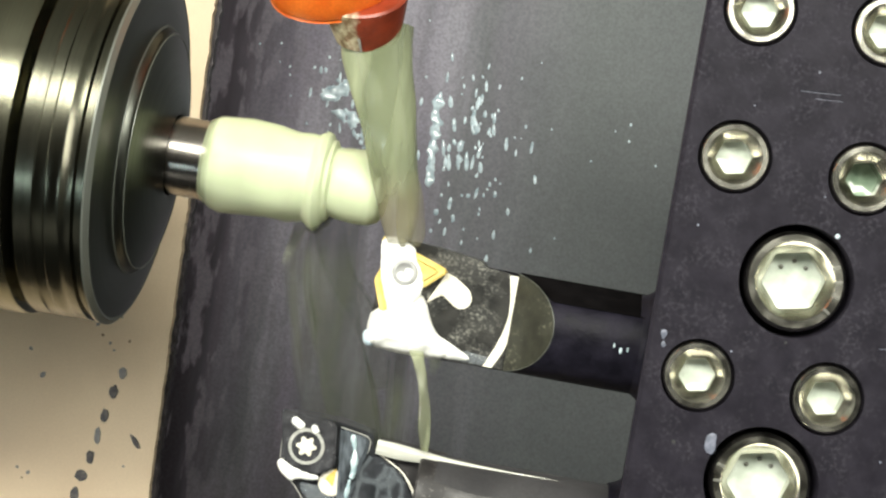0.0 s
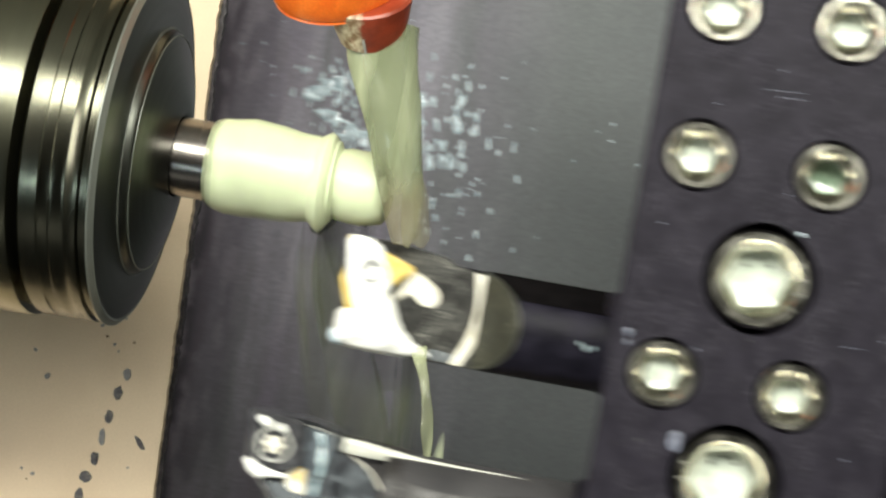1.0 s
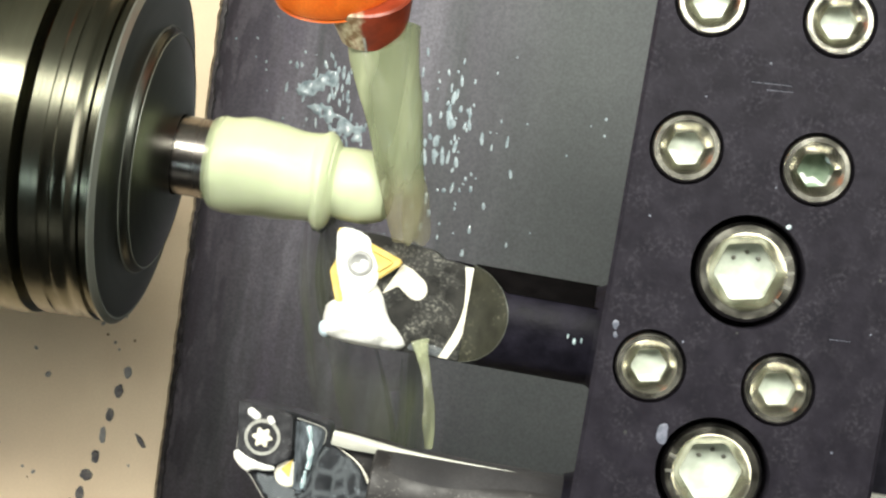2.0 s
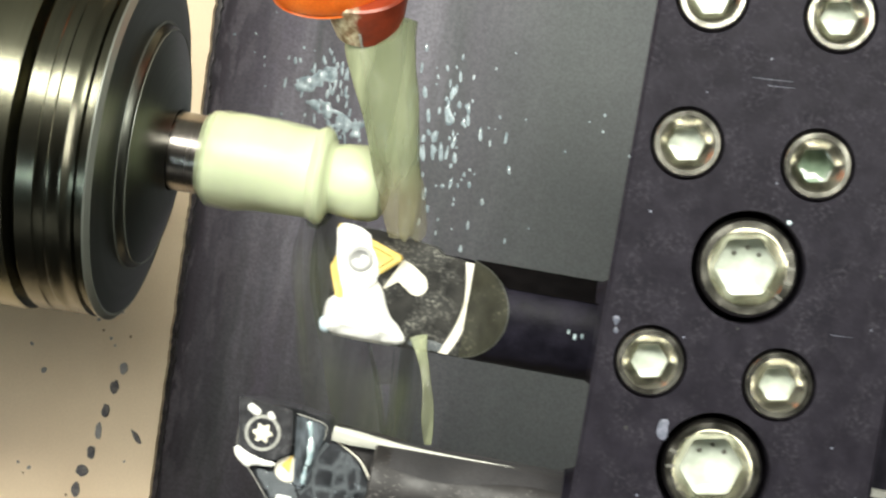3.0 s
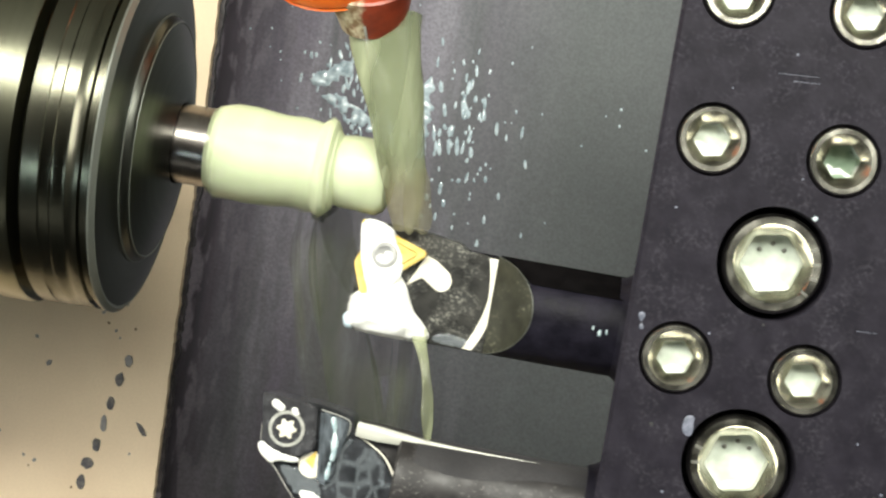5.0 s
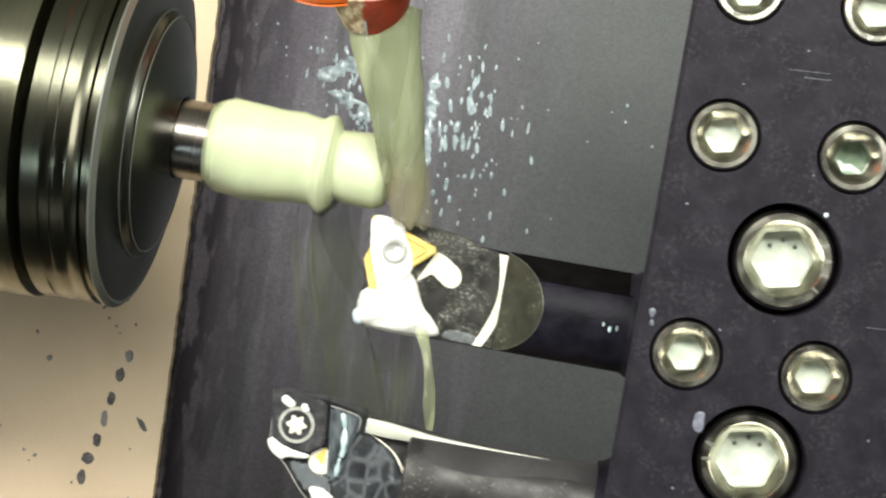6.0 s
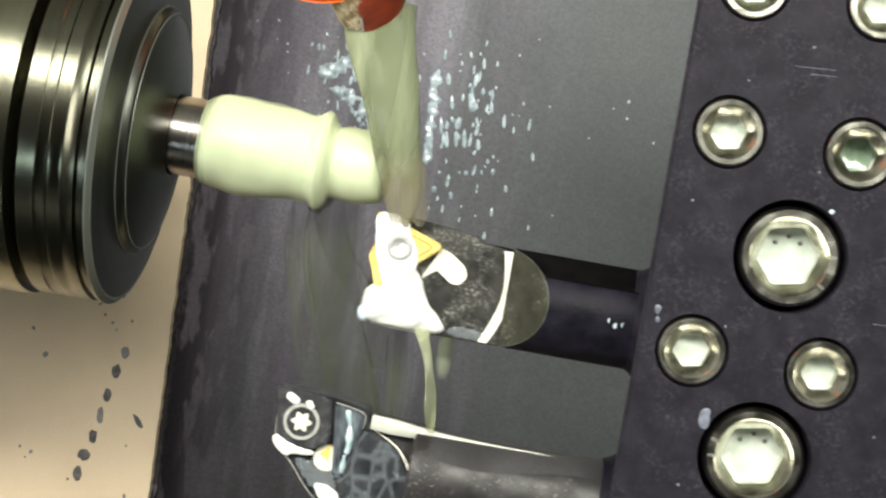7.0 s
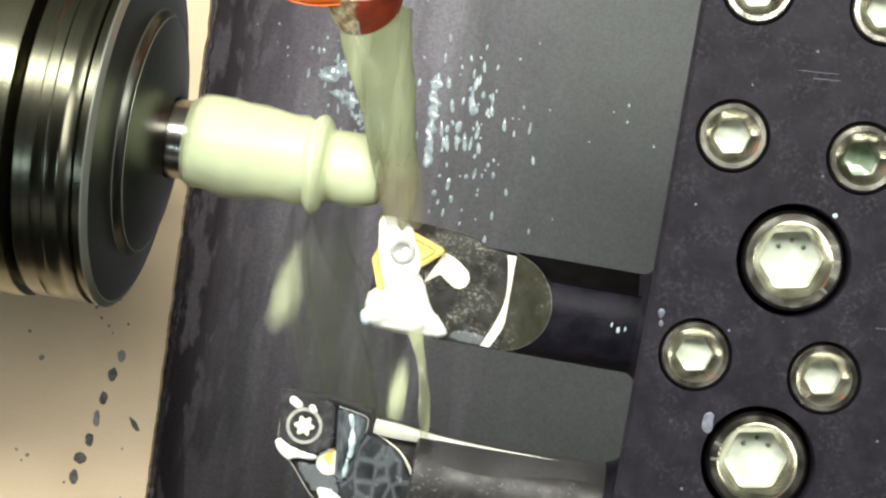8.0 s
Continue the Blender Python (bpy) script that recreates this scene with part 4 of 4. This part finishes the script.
    part("milk", pool([(-17.0, -54.6), (-14.0, -53.6), (-11.4, -55.0), (-9.6, -58), (-9.6, -59.4), (-12.4, -59.4)], -0.8, 1.0, 0.8, 0.25, 0.3, 1.0), FILM, wet)
    part("haze", pool([(-22.2, -49.0), (-17.0, -50.0), (-12.5, -51.5), (-12.0, -56), (-15.6, -56.2)], -0.75, 0.25, 1.6, 0.25, 0.5, 4.0), HAZE, wet, "thin coolant, bluish reflection put into its colour")
    part("bead", film([(-23.6, -37.2, -22.4, -37.9, 0.9)], -3.0, 0.7, 0.2, 0.2), FILM, wet)
    part("bead", film([(-19.6, -38.0, -19.2, -38.5, 0.7)], -3.0, 0.7, 0.2, 0.2), FILM, wet)
    tagged(wet, "pale coolant lying on the turning bar head, glare in its white", "coolant")
    return bar, wet


# ---- liquid bits ----
def on_plate(x, z):
    """Spread a layout drawn at the tools' depth out to the slide plate."""
    return 20 + (x - 20) * 1.51, 9 + (z - 9) * 1.51


def build_droplets():
    rng = random.Random(11)
    bm = bmesh.new()
    def bead(x, z, a, b, h, lean=0.0):
        x, z = on_plate(x, z)
        a, b, h = 1.45 * a, 1.45 * b, 1.45 * h
        top = bm.verts.new((x, PLATE_Y - h, z + 0.1 * b))
        rows = []
        for s, k in ((0.6, 0.8), (1.0, -0.1)):
            row = []
            for i in range(10):
                ca, sa = math.cos(2 * math.pi * i / 10), math.sin(2 * math.pi * i / 10)
                q = 1 + 0.35 * noise.noise((x + ca, z + sa, 0.5))
                dz = b * s * q * sa * (1.2 if sa > 0 else 0.8)
                row.append(bm.verts.new((x + a * s * q * ca + lean * dz, PLATE_Y - h * k, z + dz)))
            rows.append(row)
        for i in range(10):
            j = (i + 1) % 10
            bm.faces.new((top, rows[0][i], rows[0][j]))
            bm.faces.new((rows[0][i], rows[1][i], rows[1][j], rows[0][j]))
    def runs(n, cx, sx, cz, sz, lo, hi, stretch):
        for i in range(n):
            s = rng.uniform(lo, hi)
            bead(rng.gauss(cx, sx), rng.gauss(cz, sz), s, s * rng.uniform(*stretch), 0.5 * s, rng.uniform(-0.25, 0.1))
    runs(46, -2.2, 4.6, 27, 7.5, 0.28, 0.62, (1.4, 4.2))
    runs(26, 3.0, 6.0, 13, 5.5, 0.24, 0.50, (1.2, 2.6))
    runs(38, -30, 4.4, 32, 4.6, 0.22, 0.50, (1.6, 4.4))
    runs(18, -24, 3.0, 22, 2.2, 0.25, 0.50, (1.0, 2.0))
    runs(20, -6, 16, 42, 6.0, 0.16, 0.34, (1.0, 1.8))
    runs(12, 8, 8.0, 22, 10, 0.16, 0.34, (1.0, 1.6))
    runs(14, -42, 5.0, 24, 14, 0.16, 0.36, (1.0, 1.6))
    runs(5, 30, 9.0, 30, 6, 0.20, 0.36, (1.0, 1.4))
    runs(7, -6, 7.0, -4, 6, 0.18, 0.36, (1.0, 1.8))
    bmesh.ops.recalc_face_normals(bm, faces=bm.faces)
    return tagged(part("droplets", bm, DROPLET), "water beads splashed over the dark plate, glints put into their pale colour", "droplets", kind="stuff")


def build_wet_patches():
    out = []
    for caps, seed in (([(-34, 31, -29, 34, 2.0), (-31, 27, -27, 26, 1.6), (-24, 24, -21, 23, 1.8)], 3.0), ([(-9.5, 34, -9, 26, 1.2), (-9, 24, -8.5, 15, 1.0)], 8.0), ([(-1, 31, 0, 28, 0.7), (-3, 25, -2.6, 20, 0.7)], 12.0)):
        ob = thing("wet_patch")
        wide = [(*on_plate(a, b), *on_plate(c, d), 1.4 * r) for a, b, c, d, r in caps]
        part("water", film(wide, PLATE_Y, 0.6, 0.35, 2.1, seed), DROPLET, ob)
        out.append(tagged(ob, "ragged patch of water running down the plate, glint put into its colour", "water", "wet patches"))
    return out


def drip(length, r, lump, seed, mat):
    ob = thing("coolant_drip")
    path, radii = [], []
    for k in range(11):
        s = k / 10
        path.append((0.3 * math.sin(3 * s + seed), 0, -length * s))
        radii.append(r * (0.25 + 0.9 * math.sin(math.pi * min(1, s * 0.9 + 0.05))) * (0.6 + 0.4 * s))
    part("blob", tube(path, radii, 14, 0.7, lump, seed), mat, ob)
    return tagged(ob, "blob of milky coolant falling from the tool", "coolant", "falling drips")


def build_chip():
    chip = thing("metal_chip")
    rng = random.Random(3)
    for c in range(5):
        path = []
        ph, rad = rng.uniform(0, 6), rng.uniform(1.6, 2.6)
        ox, oz = rng.uniform(-3, 3), rng.uniform(-4, 3)
        tilt = rng.uniform(-0.8, 0.8)
        for k in range(48):
            a = ph + k * 0.30
            d = (k - 24) * 0.09
            path.append((ox + rad * math.cos(a) + d * math.sin(tilt), 1.2 * math.sin(a) + c - 2, oz + rad * math.sin(a) + d * math.cos(tilt)))
        part("curl", tube(path, [0.22] * 48, 6, 0.6), CHIP, chip)
    return tagged(chip, "tangle of thin curled steel chips", "swarf")


build_setting()
plate = build_slide_plate()
build_wall_spots()
nose, stock = build_spindle()
sleeve, collar = build_coolant_on_stock()
nozzle = build_nozzle()
jet, ribbon, curtain = build_stream()
block = build_block()
threader, puddle, run = build_threading_bar()
turner, wet = build_turning_bar()
droplets = build_droplets()
patches = build_wet_patches()
chip = build_chip()
flung = [drip(n, r, 0.6, seed, SPRAY) for n, r, seed in ((7, 1.3, 8.0), (9, 0.8, 9.0), (12, 1.4, 10.0), (9, 0.7, 11.0), (15, 3.0, 12.0))]
thrown = [drip(3.2, 1.9, 0.3, 13.0, FOAM), drip(4, 1.6, 0.5, 14.0, FOAM), drip(2.0, 0.9, 0.5, 15.0, FOAM)]
drips = [drip(n, r, 0.35, seed, DROP) for n, r, seed in ((9, 1.7, 1.0), (13, 1.5, 2.0), (8, 1.9, 3.0), (11, 2.6, 4.0), (14, 1.4, 5.0), (10, 1.8, 6.0), (12, 2.0, 7.0), (14, 1.5, 16.0), (12, 1.7, 17.0), (9, 1.2, 18.0), (10, 1.3, 19.0), (11, 1.2, 20.0), (9, 1.1, 21.0))]

# the tool's passes: seconds, shift along the spindle, shift across it
PASSES = [
    (0.0, 0.3, -0.2), (0.2, 0.1, -0.2), (0.3, -1.2, -0.3), (0.5, -3.9, -0.45), (0.7, -6.9, -0.5), (0.9, -9.7, -0.5), (0.967, -9.5, -0.8), (1.0, -7.2, -0.9), (1.067, -1.2, -0.95),
    (1.1, 0.2, -0.9), (1.2, 0.2, -0.4), (1.3, 0.1, -0.4), (1.4, -1.4, -0.4), (1.5, -2.9, -0.4), (1.7, -5.6, -0.3), (1.9, -8.4, -0.3), (2.0, -9.8, -0.3), (2.067, -9.6, -0.6),
    (2.1, -7.2, -0.8), (2.167, -1.2, -0.8), (2.2, 0.1, -0.7), (2.3, 0.2, -0.3), (2.4, 0.1, -0.3), (2.5, -1.8, -0.3), (2.8, -6.0, -0.25), (3.0, -8.9, -0.1), (3.1, -10.1, -0.2),
    (3.133, -9.6, -0.5), (3.2, -2.8, -0.65), (3.267, -0.2, -0.6), (3.3, 0.1, -0.5), (3.4, 0.1, -0.05), (3.5, 0.0, 0.0), (3.6, -1.3, 0.05), (3.8, -4.1, 0.05), (4.0, -6.9, -0.05),
    (4.2, -9.5, -0.1), (4.25, -9.9, -0.3), (4.3, -7.2, -0.6), (4.367, -1.2, -0.6), (4.4, 0.1, -0.6), (4.5, 0.2, 0.0), (4.6, 0.1, 0.05), (4.7, -1.0, 0.05), (5.0, -5.0, -0.05),
    (5.3, -9.1, -0.1), (5.367, -10.0, -0.2), (5.4, -9.9, -0.55), (5.433, -7.2, -0.65), (5.5, -0.1, -0.65), (5.6, 0.2, -0.45), (5.7, 0.3, 0.08), (5.8, 0.0, 0.12), (5.9, -1.6, 0.1),
    (6.1, -4.3, 0.05), (6.3, -7.4, 0.03), (6.5, -10.1, -0.05), (6.533, -9.6, -0.3), (6.6, -3.0, -0.4), (6.667, -0.4, -0.4), (6.7, -0.1, -0.35), (6.8, 0.0, 0.2), (6.9, -0.1, 0.33),
    (7.0, -1.3, 0.36), (7.2, -4.1, 0.38), (7.4, -7.0, 0.35), (7.6, -9.6, 0.2), (7.667, -10.3, -0.3), (7.7, -8.1, -0.5), (7.767, -1.4, -0.45), (7.8, 0.1, -0.37), (7.9, 0.3, 0.25), (8.0, 0.0, 0.4)]


def motions():
    turret = [(t, pose(x * MM, 0, z * MM)) for t, x, z in PASSES]
    for ob in (block, threader, puddle, turner, wet, plate, droplets, *patches):
        walk(ob, turret)
    # the run along the flat's lower edge draws back into the flood
    back = np.interp([t for t, x, z in PASSES], [0, 0.9, 1.3, 8], [0, -0.5, -5.0, -5.0])
    walk(run, [(t, pose((x + float(b)) * MM, 0, z * MM)) for (t, x, z), b in zip(PASSES, back)])
    spin = [(k / 30, pose(0, 0, AXIS_Z * MM, 75.0 * k)) for k in range(241)]
    for ob in (nose, stock):
        walk(ob, spin)
    creep = [(0.0, 1.4), (0.5, 1.3), (1.0, 1.3), (1.5, 0.8), (2.2, 1.0), (3.0, 0.4), (3.5, -0.4), (4.0, 0.8), (4.8, 1.1), (5.5, 1.4), (6.0, 1.0), (6.5, 0.9), (7.0, 0.4), (7.5, 0.2), (8.0, -2.0)]
    slip = np.interp([k / 30 for k in range(241)], [c[0] for c in creep], [c[1] for c in creep])
    walk(sleeve, [(k / 30, pose(float(slip[k]) * MM, 0, AXIS_Z * MM, 61.0 * k)) for k in range(241)])
    walk(collar, [(k / 30, pose(0.25 * MM * math.sin(k * 0.21), 0, AXIS_Z * MM, 58.0 * k)) for k in range(241)])
    walk(jet, [(k / 10, pose((0.8 + 0.25 * math.sin(k * 1.9)) * MM, 0, 0, 0, 0.6 * math.sin(k * 1.3), 0)) for k in range(81)])
    walk(curtain, [(k / 10, pose((1.2 * math.sin(k * 0.7) + 0.6 * math.sin(k * 1.9)) * MM, 0, 0, 0, 1.2 * math.sin(k * 0.9), 0)) for k in range(81)])
    walk(ribbon, [(k / 10, pose((0.6 * math.sin(k * 1.1) + 0.4 * math.sin(k * 2.7)) * MM, 0, 0.8 * MM * math.sin(k * 1.7))) for k in range(81)])
    # drips wait in the flood on the insert, then fall
    starts = (-0.08, 0.82, 1.36, 5.36, 6.38, 6.9, 7.86, 3.34, 3.29, 0.36, 1.62, 2.36, 4.62)
    for ob, t0, x in zip(drips, starts, (0.5, 2.5, 0.5, 1.0, -1.0, 2.0, -6.0, 1.0, 2.0, 3.0, 0.0, 1.5, 0.5)):
        rows = []
        for k in range(81):
            t = k / 10
            s = max(0.0, t - t0)
            fall = min(420.0, 40 * s + 900 * s * s) if s < 0.55 else 300.0
            rows.append((t, pose((x + min(3.0, 12 * s)) * MM, 13 * MM, (-4.0 - min(fall, 290.0)) * MM)))
        walk(ob, rows)
    # drops thrown off the bar leave from behind it
    for ob, t0, x, lean in zip(flung, (-0.09, 3.40, 5.38, 6.40, 7.87), (-25.0, -24.0, -17.0, -25.0, -27.0), (-60.0, -30.0, -40.0, -70.0, -25.0)):
        rows = []
        for k in range(81):
            u = max(0.0, k / 10 - t0)
            rows.append((k / 10, pose((x + lean * min(u, 0.4)) * MM, 12 * MM, (15.0 - min(290.0, 60 * u + 900 * u * u)) * MM, 0, -lean * 0.3, 0)))
        walk(ob, rows)
    for ob, x, z in zip(thrown, (-38.5, -48.5, -44.0), (24.0, 39.0, 33.0)):
        rest = pose(-38 * MM, 13 * MM, 12 * MM)
        walk(ob, [(0.0, rest), (7.4, rest), (7.47, pose((x + 0.4) * MM, 13 * MM, (z - 0.8) * MM, 0, 28, 0)), (7.5, pose(x * MM, 13 * MM, z * MM, 0, 30, 0)),
                  (7.53, pose((x - 0.4) * MM, 13 * MM, (z + 0.8) * MM, 0, 32, 0)), (7.6, pose((1.5 * x + 18) * MM, 13 * MM, (2 * z + 6) * MM, 0, 60, 0)),
                  (7.8, pose((2 * x + 30) * MM, 13 * MM, 160 * MM, 0, 90, 0)), (8.0, pose((2 * x + 30) * MM, 13 * MM, 200 * MM, 0, 90, 0))])
    walk(chip, [(0.0, pose(-20 * MM, 14 * MM, 11 * MM)), (5.0, pose(-20 * MM, 14 * MM, 11 * MM)), (5.2, pose(-20 * MM, 6 * MM, 2 * MM)), (5.3, pose(-19 * MM, -6 * MM, 1 * MM, 0, 20, 0)),
                (5.5, pose(-18.5 * MM, -7 * MM, -0.5 * MM, 0, 40, 0)), (5.6, pose(-19 * MM, -7 * MM, -2 * MM, 0, 60, 0)), (5.8, pose(-26 * MM, -2 * MM, -45 * MM, 0, 120, 0)),
                (6.1, pose(-30 * MM, 0, -160 * MM, 0, 180, 0)), (6.5, pose(-30 * MM, 0, -320 * MM, 0, 200, 0)), (8.0, pose(-30 * MM, 0, -320 * MM, 0, 200, 0))])


motions()
